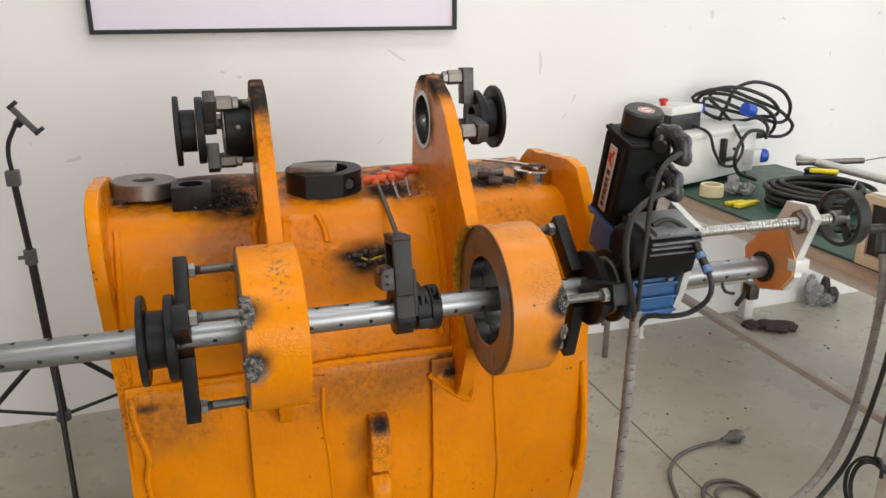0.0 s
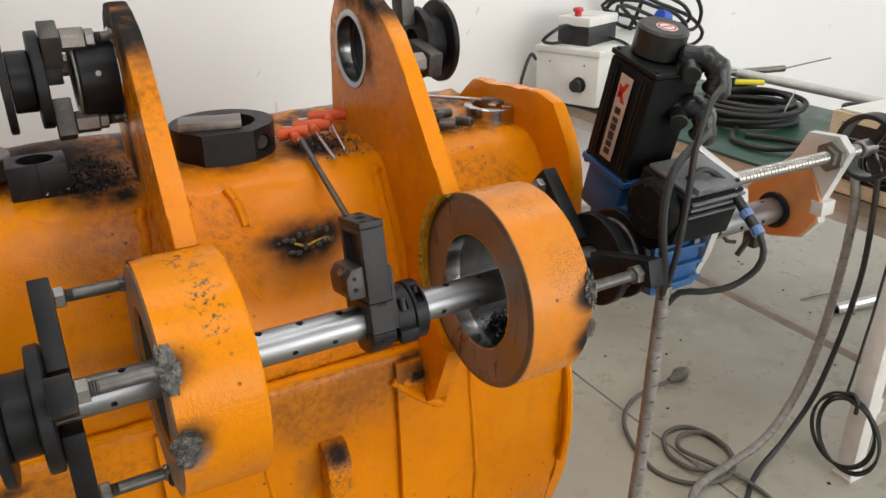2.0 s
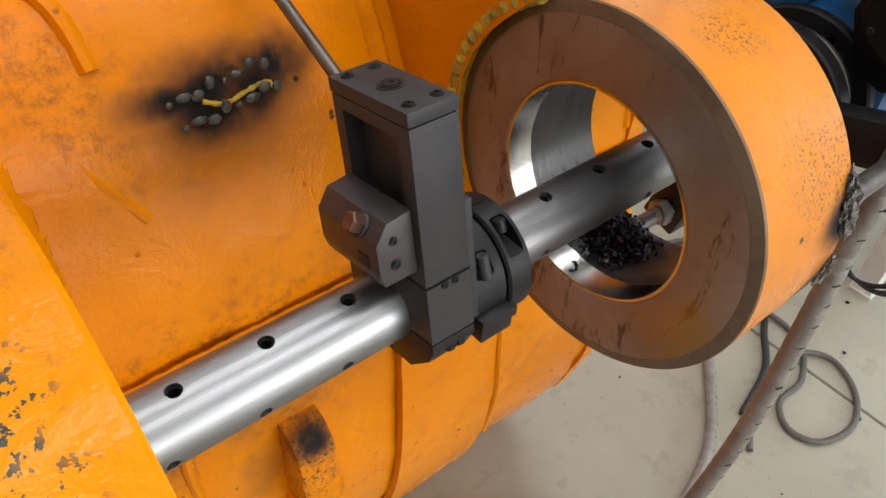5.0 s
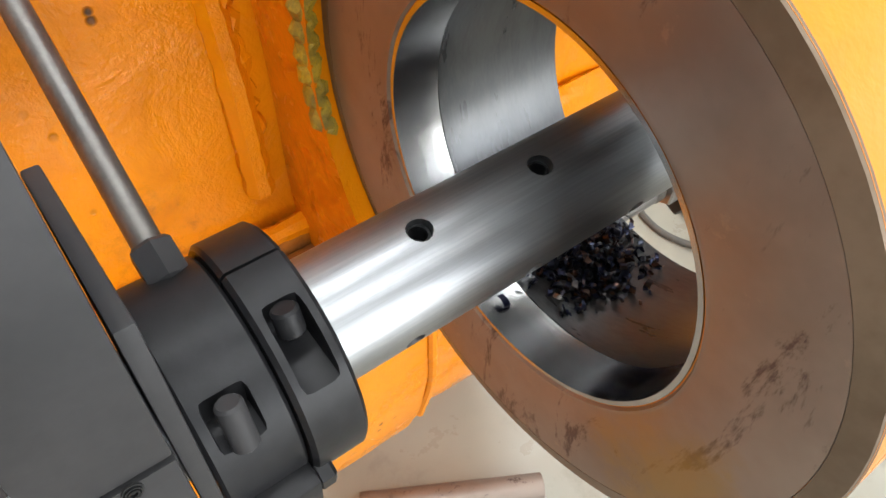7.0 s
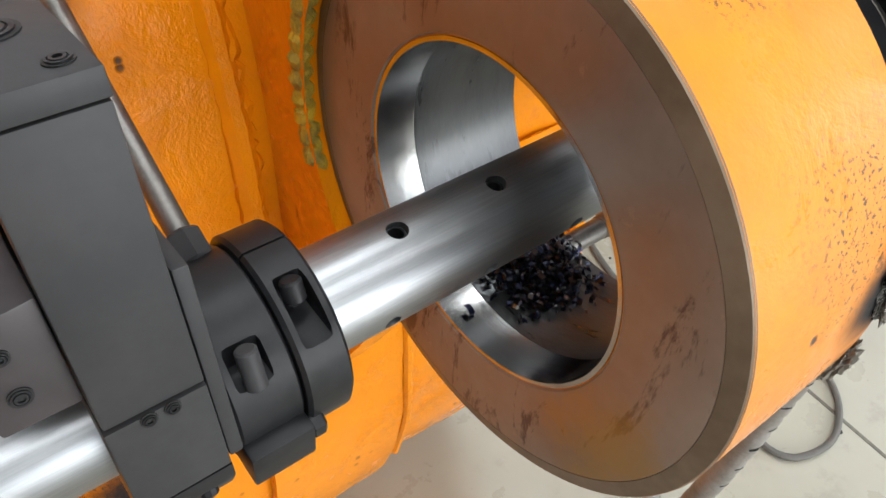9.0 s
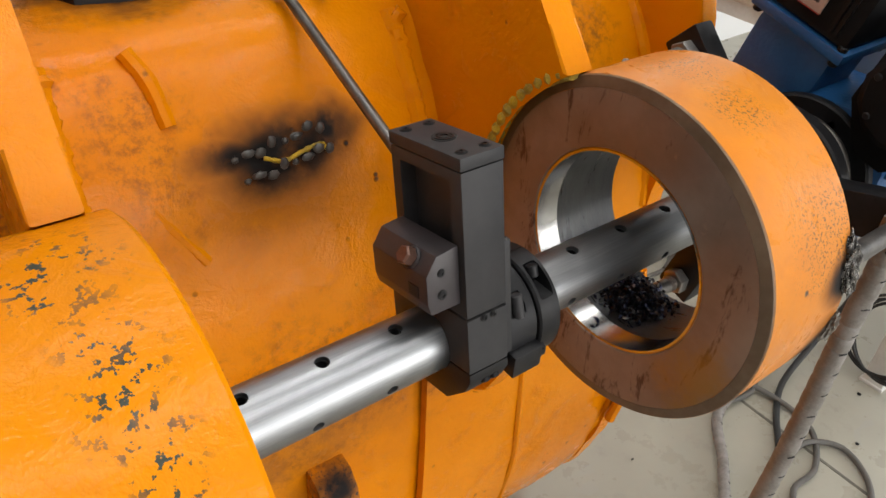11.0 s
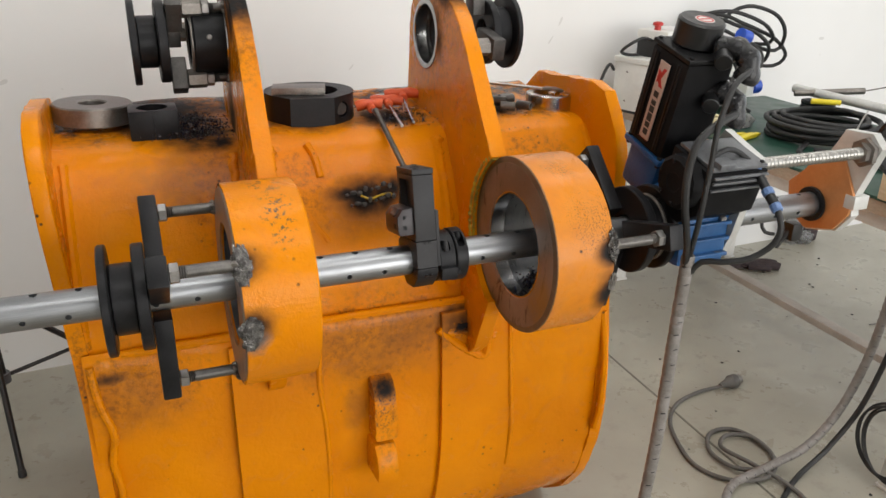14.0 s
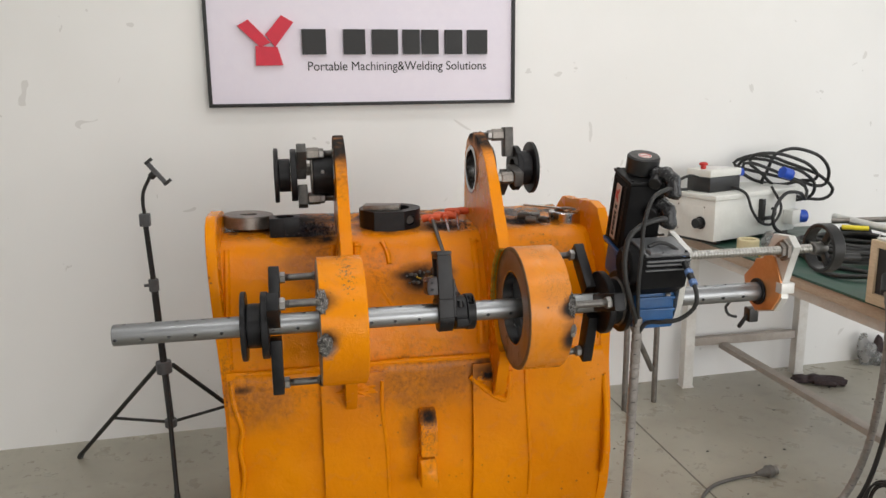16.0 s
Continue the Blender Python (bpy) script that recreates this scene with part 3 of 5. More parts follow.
for pts in (((425, 47), (443, 36), (478, 76), (461, 84)), ((517, 40), (497, 28), (470, 62), (485, 84)), ((453, 82), (489, 84), (497, 116), (452, 117))):
    sign_part("emblem", slab([(sx(u), sz(v)) for u, v in pts]), "sign_red", "raised red emblem piece")
def bars(u0, u1, kind):
    """Plain block shapes of a raised character's size."""
    r = [(u0, u1, 52, 97)] if kind == "one" else [(u0, (u0 + u1) / 2 - 2, 52, 97), ((u0 + u1) / 2 + 2, u1, 52, 97)]
    own = None
    for a, c, v0, v1 in r:
        own = box(sx(a), sx(c), -0.040, -0.023, sz(v1), sz(v0), 0.0, own)
    sign_part("lettering_block", own, "sign_black", "raised black block shape")


for u0, u1, kind in ((530, 570, "one"), (600, 637, "one"), (649, 694, "one"), (703, 766, "two"), (778, 809, "one"), (819, 855, "one")):
    bars(u0, u1, kind)


def lettering(words, size, m, name, mat, parent, extrude=0.001, width=0.0):
    cu = bpy.data.curves.new(name, "FONT")
    cu.body, cu.size, cu.extrude = words, size, extrude
    tmp = new(name, cu)
    bpy.context.view_layer.update()
    if width:
        cu.size = size
        k = width / tmp.dimensions.x
    else:
        k = 1
    me = bpy.data.meshes.new_from_object(tmp.evaluated_get(bpy.context.evaluated_depsgraph_get()))
    bpy.data.objects.remove(tmp)
    me.transform(m @ Matrix.Diagonal((k, 1, 1, 1)))
    me.materials.clear()
    me.materials.append(M[mat])
    ob = new(name, me)
    ob.parent = parent
    ob.matrix_parent_inverse = Matrix.Translation(BASE[parent.name]).inverted()
    return ob


lettering("Portable Machining&Welding Solutions", 0.052, WALL @ pose(sx(537), -0.0235, sz(126), 90, 0, 0), "tagline", "sign_black", sign, 0.001, sx(853) - sx(537))

# ---- the excavator bucket ----
AY, AZ = 1.353, 0.922
bucket = thing("excavator_bucket", "worn orange excavator bucket with welded lugs, standing on the floor", "bucket", at=(0.32, 1.8, 0))
UP = [(2.02, 1.02), (1.985, 1.075), (1.93, 1.078), (1.86, 1.064), (1.75, 1.06), (1.70, 1.058), (1.668, 1.05), (1.645, 1.032), (1.618, 0.995), (1.593, 0.955), (1.567, 0.885), (1.55, 0.81), (1.538, 0.725), (1.53, 0.66)]
LOW = [(1.533, 0.742), (1.522, 0.728), (1.518, 0.69), (1.514, 0.62), (1.511, 0.52), (1.512, 0.42), (1.525, 0.32), (1.56, 0.21), (1.62, 0.12), (1.70, 0.05), (1.80, 0.012), (2.0, 0.008), (2.25, 0.012)]


def sheet(line, x0, x1, nx, thick, seed=0.0, dent=0.004):
    """A bent plate: the outline runs down the outside, drawn along x, with slight dents."""
    pts = smooth_line([(0, y, z) for y, z in line], 0.018)
    own = BM()
    rows, back = [], []
    for i, p in enumerate(pts):
        d = (pts[min(i + 1, len(pts) - 1)] - pts[max(i - 1, 0)]).normalized()
        out = Vector((0, d.z, -d.y))
        ra, rb = [], []
        for k in range(nx + 1):
            x = x0 + (x1 - x0) * k / nx
            w = dent * noise.noise(Vector((x * 6 + seed, p.y * 7, p.z * 7))) + dent * 0.4 * noise.noise(Vector((x * 25 + seed, p.y * 25, p.z * 25)))
            q = Vector((x, p.y, p.z)) + out * w
            ra.append(own.verts.new(q))
            rb.append(own.verts.new(Vector((x, p.y, p.z)) - out * thick))
        rows.append(ra)
        back.append(rb)
    for grid in (rows, back):
        for a, c in zip(grid, grid[1:]):
            for k in range(nx):
                own.faces.new((a[k], a[k + 1], c[k + 1], c[k]))
    for k in range(nx):
        for i in (0, -1):
            own.faces.new((rows[i][k], rows[i][k + 1], back[i][k + 1], back[i][k]))
    for i in range(len(rows) - 1):
        for k in (0, -1):
            own.faces.new((rows[i][k], rows[i + 1][k], back[i + 1][k], back[i][k]))
    return own


part("back_sheet", sheet(UP, -0.200, 0.836, 90, 0.016, 1.0, 0.006), "soot_orange", bucket, "orange sheet with soot and brown dust")
part("lower_sheet", sheet(LOW, -0.19, 0.836, 90, 0.016, 7.0, 0.007), "soot_orange", bucket)
for x0, x1, s in ((0.047, 0.214, 3.0), (0.455, 0.612, 5.0)):
    line = [(y - 0.013 * (1 if z > 0.2 else 0.7), z - 0.004) for y, z in LOW[1:-1]]
    part("wear_strap", sheet(line, x0, x1, 16, 0.012, s, 0.003), "soot_orange", bucket, "raised orange wear strap")

SIDE = [(2.32, 0.82), (2.08, 0.98), (1.93, 1.07), (1.875, 1.118), (1.64, 1.137), (1.592, 1.122), (1.562, 1.085), (1.535, 1.045), (1.519, 0.975), (1.523, 0.88), (1.534, 0.78), (1.536, 0.70), (1.52, 0.60),
        (1.508, 0.50), (1.505, 0.41), (1.517, 0.31), (1.553, 0.205), (1.613, 0.115), (1.695, 0.045), (1.80, 0.004), (2.05, 0.002), (2.30, 0.08)]


def side_plate(x0, x1, flare):
    dense = []
    for (y, z), (y2, z2) in zip(SIDE, SIDE[1:]):
        n = max(1, int(math.hypot(y2 - y, z2 - z) / 0.03))
        for i in range(n):
            q = Vector((y + (y2 - y) * i / n, z + (z2 - z) * i / n, x0 * 9))
            w = 0.006 if q.y > 0.25 else 0.0
            dense.append((q.x + w * noise.noise(q * 19), q.y + w * noise.noise(q * 19 + Vector((5, 2, 1)))))
    own = prism(dense + [SIDE[-1]], x0, x1, 0.005)
    for v in own.verts:
        v.co.x += flare * max(0, v.co.z - 0.62) / 0.5
    return own


part("side_plate", side_plate(-0.199, -0.173, -0.024), "orange", bucket)
part("side_plate", side_plate(0.832, 0.860, 0.0), "orange", bucket)
part("side_bead", tube([(0.838, 1.520, 0.66), (0.842, 1.500, 0.55), (0.84, 1.494, 0.44), (0.834, 1.500, 0.37)], 0.0085, 8, 0.01), "orange", bucket)
# raised welded seams on the sheet
for pts, r in (([(0.20, 1.665, 1.035), (0.195, 1.625, 0.985), (0.22, 1.59, 0.93), (0.25, 1.572, 0.88)], 0.006), ([(0.235, 1.658, 1.045), (0.246, 1.642, 1.022), (0.25, 1.62, 0.99)], 0.008),
               ([(0.165, 1.655, 1.045), (0.160, 1.60, 0.965), (0.166, 1.56, 0.86), (0.16, 1.545, 0.76)], 0.010), ([(0.49, 1.655, 1.04), (0.488, 1.595, 0.955), (0.487, 1.558, 0.85), (0.487, 1.545, 0.77)], 0.010),
               ([(-0.18, 1.532, 0.735), (0.05, 1.529, 0.738), (0.3, 1.53, 0.74), (0.6, 1.531, 0.735), (0.83, 1.535, 0.73)], 0.008), ([(-0.178, 1.655, 1.04), (-0.178, 1.60, 0.965), (-0.18, 1.56, 0.86), (-0.18, 1.545, 0.75)], 0.009),
               ([(0.829, 1.655, 1.04), (0.829, 1.6, 0.965), (0.83, 1.565, 0.88), (0.83, 1.545, 0.76)], 0.010),
               ([(0.208, 1.504, 0.70), (0.205, 1.502, 0.62), (0.214, 1.499, 0.52), (0.217, 1.500, 0.42), (0.217, 1.513, 0.32)], 0.0055),
               ([(0.603, 1.504, 0.70), (0.606, 1.502, 0.62), (0.612, 1.499, 0.52), (0.618, 1.500, 0.42), (0.618, 1.513, 0.32)], 0.0055),
               ([(-0.180, 1.516, 0.73), (-0.173, 1.508, 0.66), (-0.158, 1.503, 0.60), (-0.166, 1.504, 0.54), (-0.160, 1.504, 0.476), (-0.170, 1.510, 0.40), (-0.176, 1.524, 0.32)], 0.007),
               ([(0.451, 1.516, 0.688), (0.490, 1.506, 0.652), (0.543, 1.502, 0.618), (0.555, 1.502, 0.650), (0.556, 1.503, 0.700)], 0.009)):
    line = smooth_line(pts, 0.006)
    part("weld_seam", tube(None, r, 8, bm=None, line=line, radii=lambda i, r=r: r * (1 + 0.22 * noise.noise(Vector((i * 0.9, r * 700, 3))))), "orange", bucket)

# rippled weld beads where the lugs stand on the sheet
for x, s0 in ((0.166, 3), (0.494, 8), (0.100, 12)):
    g = random.Random(s0)
    rows = smooth_line([(x, 1.648, 1.040), (x - 0.004, 1.606, 0.975), (x, 1.572, 0.895), (x - 0.003, 1.552, 0.81)], 0.013)
    line = [p + Vector((g.uniform(-0.003, 0.003), 0.002, 0)) for p in smooth_line(rows, 0.004)]
    part("weld_bead", tube(None, 0.009, 10, line=line, radii=lambda i, q=s0: 0.0085 * (1 + 0.45 * noise.noise(Vector((i * 0.47, q, 5))) + 0.12 * math.sin(i * 1.9))), "orange", bucket, "rippled painted-over weld bead")

LUG = [(1.42, 1.06), (1.45, 1.092), (1.50, 1.152), (1.55, 1.212), (1.605, 1.272), (1.655, 1.30), (1.705, 1.321), (1.765, 1.331), (1.82, 1.324), (1.865, 1.302), (1.893, 1.265), (1.905, 1.222), (1.905, 1.16), (1.915, 1.07),
       (1.92, 1.02), (1.72, 0.98), (1.60, 0.84), (1.545, 0.66), (1.50, 0.63), (1.465, 0.66), (1.432, 0.73), (1.405, 0.79)]
HUB = [(AY + 0.151 * math.cos(a), AZ + 0.151 * math.sin(a)) for a in [radians(-62 + 11 * i) for i in range(12)]]
BY, BZ, BR = 1.785, 1.222, 0.062
for x0, x1, shear, ring in ((0.108, 0.138, 0.03, "L"), (0.505, 0.535, 0.045, "R")):
    ob = part("lug", prism(LUG + HUB, x0, x1, 0.004, None, shear, 1.45), "lug_orange", bucket, "thick orange lug plate, scorched black round its top eye")
    dx = shear * (BY - 1.45)
    cut(ob, rod((x0 + dx - 0.1, BY, BZ), (x1 + dx + 0.1, BY, BZ), BR + 0.008, 48))
    ob.data.materials.clear()
    ob.data.materials.append(M["lug_orange"])
    sharpen(ob)
    bush = part("bush", lathe(disc_prof(x0 + dx - 0.004, x1 + dx + 0.004, BR + 0.0082, 0.002, BR - 0.004), BY, BZ, 56), "bore", bucket, "shiny pressed-in steel bush")
# bosses round the boring bar
RING = 0.152


def boss(x0, x1, mat, face_first):
    c = 0.003
    own = lathe([(x0 + 0.001, RING), (x1 - c, RING), (x1, RING - c), (x1, 0.094), (x1 - 0.03, 0.092), (x0 + 0.001, 0.092)], AY, AZ, 96)
    ob = part("boss_ring", own, mat, bucket, "heavy welded boss ring")
    return ob


r1 = boss(0.045, 0.150, "ring1_orange", False)
r2 = boss(0.519, 0.624, "ring2_orange", True)
part("ring_face", lathe([(0.0475, RING - 0.0035), (0.044, RING - 0.007), (0.044, 0.094), (0.0475, 0.0915)], AY, AZ, 96), "ring_face", r1, "bare brown steel ring face")
part("ring_face", lathe([(0.5215, RING - 0.0101), (0.5172, RING - 0.0101), (0.5172, 0.098), (0.5185, 0.0955), (0.5185, 0.0935), (0.5215, 0.0915)], AY, AZ, 96), "ring_face", r2, "bare brown steel ring face with stains")
part("ring_rim", lathe([(0.5208, RING + 0.0003), (0.5190, RING - 0.0006), (0.5171, RING - 0.0098), (0.5215, RING - 0.0098)], AY, AZ, 96), "ring_rim", r2, "dark turned outer rim")
part("bore_land", lathe([(0.5195, 0.0918), (0.5195, 0.0895), (0.545, 0.0892), (0.5465, 0.0918)], AY, AZ, 96), "bore", r2, "freshly bored shiny land")
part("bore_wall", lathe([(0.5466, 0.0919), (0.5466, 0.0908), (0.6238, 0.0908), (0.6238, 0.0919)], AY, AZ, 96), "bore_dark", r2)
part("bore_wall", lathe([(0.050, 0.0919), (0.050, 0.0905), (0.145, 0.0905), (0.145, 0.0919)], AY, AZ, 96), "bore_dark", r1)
# yellow overspray weld where the lug meets the ring
arc = [Vector((0.511 + 0.002 * math.sin(i * 1.3), AY + (RING + 0.003) * math.cos(radians(-26 + i * 1.0)), AZ + (RING + 0.003) * math.sin(radians(-26 + i * 1.0)))) for i in range(90)]
part("weld_bead", tube(None, 0.006, 10, line=arc, radii=lambda i: 0.0062 * (1 + 0.30 * noise.noise(Vector((i * 0.55, 2, 7))))), "yellow_weld", bucket, "yellow over-painted weld bead")


def weld_patch(x, angle, size, mat, seed, rough=0.35):
    a = radians(angle)
    own = patch((x, AY - RING * math.sin(a), AZ + RING * math.cos(a)), size, seed, rough, 3.4, 4, angle - 90)
    return part("weld_bead", own, mat, bucket, "lumpy fresh silver weld")


weld_patch(0.050, 57, (0.011, 0.0055, 0.025), "weld", 5, 0.5)
weld_patch(0.053, 91, (0.015, 0.0032, 0.017), "weld", 6, 0.35)
weld_patch(0.050, 98, (0.009, 0.004, 0.012), "weld", 16, 0.5)
weld_patch(0.047, 176, (0.007, 0.005, 0.014), "dull_steel", 7, 0.5)
weld_patch(0.620, 74, (0.008, 0.006, 0.022), "weld", 8, 0.55)
weld_patch(0.622, 97, (0.006, 0.005, 0.014), "dull_steel", 9, 0.5)
for i in range(16):
    a, low = i % 8, i > 7
    part("tack_weld", lumps([(0.293 + 0.0118 * a + (0.006 if low else 0), 1.592 - (0.009 if low else 0) - 0.0012 * (i * 5 % 3), 0.960 + 0.0020 * a - (0.019 if low else 0) + 0.003 * math.sin(i * 2.4), 0.0034 + 0.0011 * (i * 7 % 4), 0.0022, 0.0030 + 0.0010 * (i * 5 % 4))], None, 11 + i, 2), "dark_steel", bucket, "blackened tack weld")
part("weld_seam", tube([(0.318, 1.5875, 0.957), (0.335, 1.584, 0.951), (0.352, 1.584, 0.955), (0.372, 1.585, 0.958), (0.380, 1.585, 0.950)], 0.0024, 8, 0.003, None, lambda i: 0.0021 * (1 + 0.75 * noise.noise(Vector((i * 0.8, 3, 1))))), "yellow_weld", bucket, "yellow smear between the tack welds")
# the broken pad eye on the lower sheet
part("pad_eye", prism([(1.52, 0.612), (1.496, 0.606), (1.480, 0.588), (1.470, 0.55), (1.472, 0.51), (1.468, 0.487), (1.52, 0.480)], 0.304, 0.350, 0.006), "pad_orange", bucket, "worn orange pad eye with a scorched top")
part("pad_foot", prism([(1.52, 0.479), (1.464, 0.482), (1.446, 0.466), (1.437, 0.43), (1.442, 0.408), (1.52, 0.398)], 0.298, 0.343, 0.008), "pad_orange", bucket)
part("torn_edge", patch((0.50, 1.512, 0.685), (0.034, 0.010, 0.020), 13, 0.7, 3.0, 4), "pad_orange", bucket, "torn weld stump painted over")
part("torn_edge", patch((0.545, 1.505, 0.655), (0.030, 0.008, 0.020), 15, 0.7, 3.0, 4), "orange", bucket, "torn weld stump painted over")
part("torn_edge", patch((0.14, 1.506, 0.675), (0.040, 0.008, 0.016), 14, 0.7, 3.0, 4), "orange", bucket, "torn weld stump painted over")

# ---- the boring bar ----
bar = finish("boring_bar", lathe(disc_prof(-0.412, 1.235, 0.0245, 0.002), AY, AZ, 64), "bar")
tagged(bar, "long ground steel boring bar with rows of threaded holes", "boring bar")
holes = BM()
for k in range(-15, 14):
    x = 0.468 + 0.057 * k
    rod((x, AY, AZ + 0.0125), (x, AY - 0.002, AZ + 0.04), 0.0052, 14, holes, 0)
    rod((x - 0.0165, AY - 0.012, AZ - 0.003), (x - 0.0165, AY - 0.04, AZ - 0.009), 0.0042, 14, holes, 0)
cut(bar, holes)
sharpen(bar, 30)
bar.data.materials.clear()
bar.data.materials.append(M["bar"])
lining = None
for k in range(-15, 14):
    m = Matrix.Translation((0.468 + 0.057 * k, AY, AZ))
    if lining is None:
        own = lathe([(0.0127, 0), (0.0127, 0.0049), (0.0205, 0.0049), (0.0205, 0.0038), (0.0129, 0.0038), (0.0129, 0)], 0, 0, 12, None, False, between((0, 0, 0), (0, -0.0008, 1))[0])
        lining = part("thread_lining", own, "black_oxide", bar, "dark threaded hole lining")
        lining.matrix_basis = m
    else:
        twin = new("thread_lining", lining.data)
        twin.parent, twin.matrix_basis = bar, m


# ---- three-armed bearing supports ----
def bearing(label, cy, cz, xs, s, angles, reach, bolt_to, radii, arm_mat="black_oxide", standoff=0.0):
    """xs: the flange's outer face; s: the way from the flange to the lug along x."""
    f, b, d = radii
    ob = thing("bearing_support", label, "bearing support", "bearing supports", at=(xs, cy, cz - f))

    def ring(name, a, c, r, mat="black_oxide", hole=0.026):
        x0, x1 = sorted((xs + s * a, xs + s * c))
        return part(name, lathe(disc_prof(x0, x1, r, 0.002, hole), cy, cz, 56), mat, ob)

    ring("flange", 0, 0.012, f)
    ring("body", 0.0125, 0.0445, b)
    ring("arm_disc", 0.045, 0.062, d)
    for i, a in enumerate(angles):
        w = Matrix.Translation((0, cy, cz)) @ Matrix.Rotation(radians(a), 4, "X")
        x0, x1 = sorted((xs + s * 0.0625, xs + s * 0.089))
        own = box(x0, x1, -0.021, 0.021, 0.034, reach + 0.022, 0.003)
        own.transform(w)
        part("arm", own, arm_mat, ob)
        c = w @ Vector((0, 0, reach))
        n0 = xs + s * 0.0895
        if standoff:
            own = rod((n0, c.y, c.z), (n0 + s * standoff, c.y, c.z), 0.0175, 6)
            part("standoff", own, "dull_steel", ob, "dull steel hexagon standoff")
            n0 += s * standoff
        part("nut", rod((n0, c.y, c.z), (n0 + s * 0.013, c.y, c.z), 0.0145, 6, None, 0.0012), "zinc", ob)
        own = thread((n0 + s * 0.0132, c.y, c.z), (n0 + s * 0.022, c.y, c.z), 0.0092)
        rod((n0 + s * 0.021, c.y, c.z), (bolt_to, c.y, c.z), 0.0085, 18, own)
        part("stud", own, "rod_steel", ob, "dull steel stud welded to the ring")
        part("stud_weld", lumps([(bolt_to - s * 0.002, c.y + 0.007 * math.cos(q), c.z + 0.007 * math.sin(q), 0.006, 0.006, 0.006) for q in (0, 1.3, 2.6, 3.9, 5.2)], None, i, 1), "dull_steel", ob)
    return ob


bearing("black three-armed bearing support clamped on the bar with steel studs", AY, AZ, -0.131, 1, (56, -56, 180), 0.146, 0.0435, (0.081, 0.052, 0.078))
bearing("black three-armed bearing support beside the drive", AY, AZ, 0.806, -1, (74, -46, 196), 0.146, 0.6245, (0.078, 0.058, 0.079))
up_l = bearing("black spool bearing support studded to the lug's top eye", BY, BZ, -0.046, 1, (30, 156, 276), 0.070, 0.118, (0.076, 0.046, 0.073), "dark_steel", 0.034)
part("bearing_bush", lathe(disc_prof(0.058, 0.1175, 0.064, 0.003, 0.045), BY, BZ, 56), "black_oxide", up_l, "oily black bush")
part("bush_rim", lathe(disc_prof(0.054, 0.0578, 0.062, 0.001, 0.046), BY, BZ, 56), "dull_steel", up_l)
part("grease_nipple", rod((0.085, BY - 0.060, BZ + 0.012), (0.085, BY - 0.067, BZ + 0.014), 0.005, 12), "zinc", up_l)
up_r = bearing("black spool bearing support with a drilled flange", BY, BZ, 0.705, -1, (100, -4, 230), 0.098, 0.545, (0.076, 0.05, 0.066), "dark_steel", 0.034)
part("bearing_bush", lathe(disc_prof(0.5455, 0.578, 0.070, 0.003, 0.045), BY, BZ, 56), "black_oxide", up_r, "oily black bush")
for i in range(6):
    a = radians(60 * i + 15)
    part("flange_hole", rod((0.7052, BY + 0.062 * math.sin(a), BZ + 0.062 * math.cos(a)), (0.7058, BY + 0.062 * math.sin(a), BZ + 0.062 * math.cos(a)), 0.004, 12), "bright", up_r)

# ---- the tool head ----
head = thing("boring_tool", "dark grey boring tool clamped on the steel bar", "boring tool", at=(0.34, AY, 0.88))
# the column leans back round the bar
HEAD = Matrix.Translation((0, AY, AZ)) @ Matrix.Rotation(radians(-11.3), 4, "X")


def turned(bm):
    bm.transform(HEAD)
    return bm


def recut(ob, mat, *cutters):
    for c in cutters:
        cut(ob, c)
    sharpen(ob)
    ob.data.materials.clear()
    ob.data.materials.append(M[mat])
    return ob


X0, X1, Y0, Y1 = 0.3285, 0.3625, -0.046, 0.030
slide = part("slide_block", turned(box(X0, X1, Y0, Y1, 0.0365, 0.1404, 0.0012)), "dark_grey", head)
recut(slide, "dark_grey", turned(box(X0 - 0.02, X0 + 0.012, Y0 + 0.012, Y1 - 0.010, 0.062, 0.132, 0)))
part("slide_way", turned(box(X0 + 0.0125, X0 + 0.016, Y0 + 0.0125, Y1 - 0.0105, 0.0625, 0.1315, 0.0005)), "black_oxide", head)
part("top_cap", turned(box(X0 - 0.0005, X1 + 0.0005, Y0 - 0.0005, Y1 + 0.0005, 0.1412, 0.1500, 0.0011)), "dark_grey", head)
part("side_plate", turned(box(X1 + 0.0006, X1 + 0.0062, -0.0445, Y1, -0.0070, 0.083, 0.0012)), "dark_grey", head)


def cap_screw(x, y, z, r, owner, up=(0, 0, 1), sub=True):
    p = Vector((x, y, z))
    u = Vector(up).normalized()
    m = between(p, p + u)[0]
    # flat dark disc painted as the shaded counterbore round the screw head
    part("counterbore_shade", lathe([(-0.0005, 0), (-0.0005, r * 1.22), (0.0004, r * 1.22), (0.0004, 0)], 0, 0, 20, None, False, m), "gap_shade", owner)
    ob = part("cap_screw", lathe([(-0.001, r), (0.001, r), (0.001, r * 0.78), (0.0002, r * 0.74), (0.0012, r * 0.66), (0.0012, r * 0.40), (-0.002, r * 0.36), (-0.002, 0), (-0.004, 0), (-0.004, r)], 0, 0, 18, None, False, m), "black_oxide", owner)
    return ob


def face_screw(x, y, z, r, owner, way):
    p, q = HEAD @ Vector((x, y, z)), HEAD.to_3x3() @ Vector(way)
    return cap_screw(p.x, p.y, p.z, r, owner, q)


for x in (X0 + 0.0075, X1 - 0.0075):
    for y in (Y0 + 0.0085, Y1 - 0.0085):
        face_screw(x, y, 0.1501, 0.0034, head, (0, 0, 1))
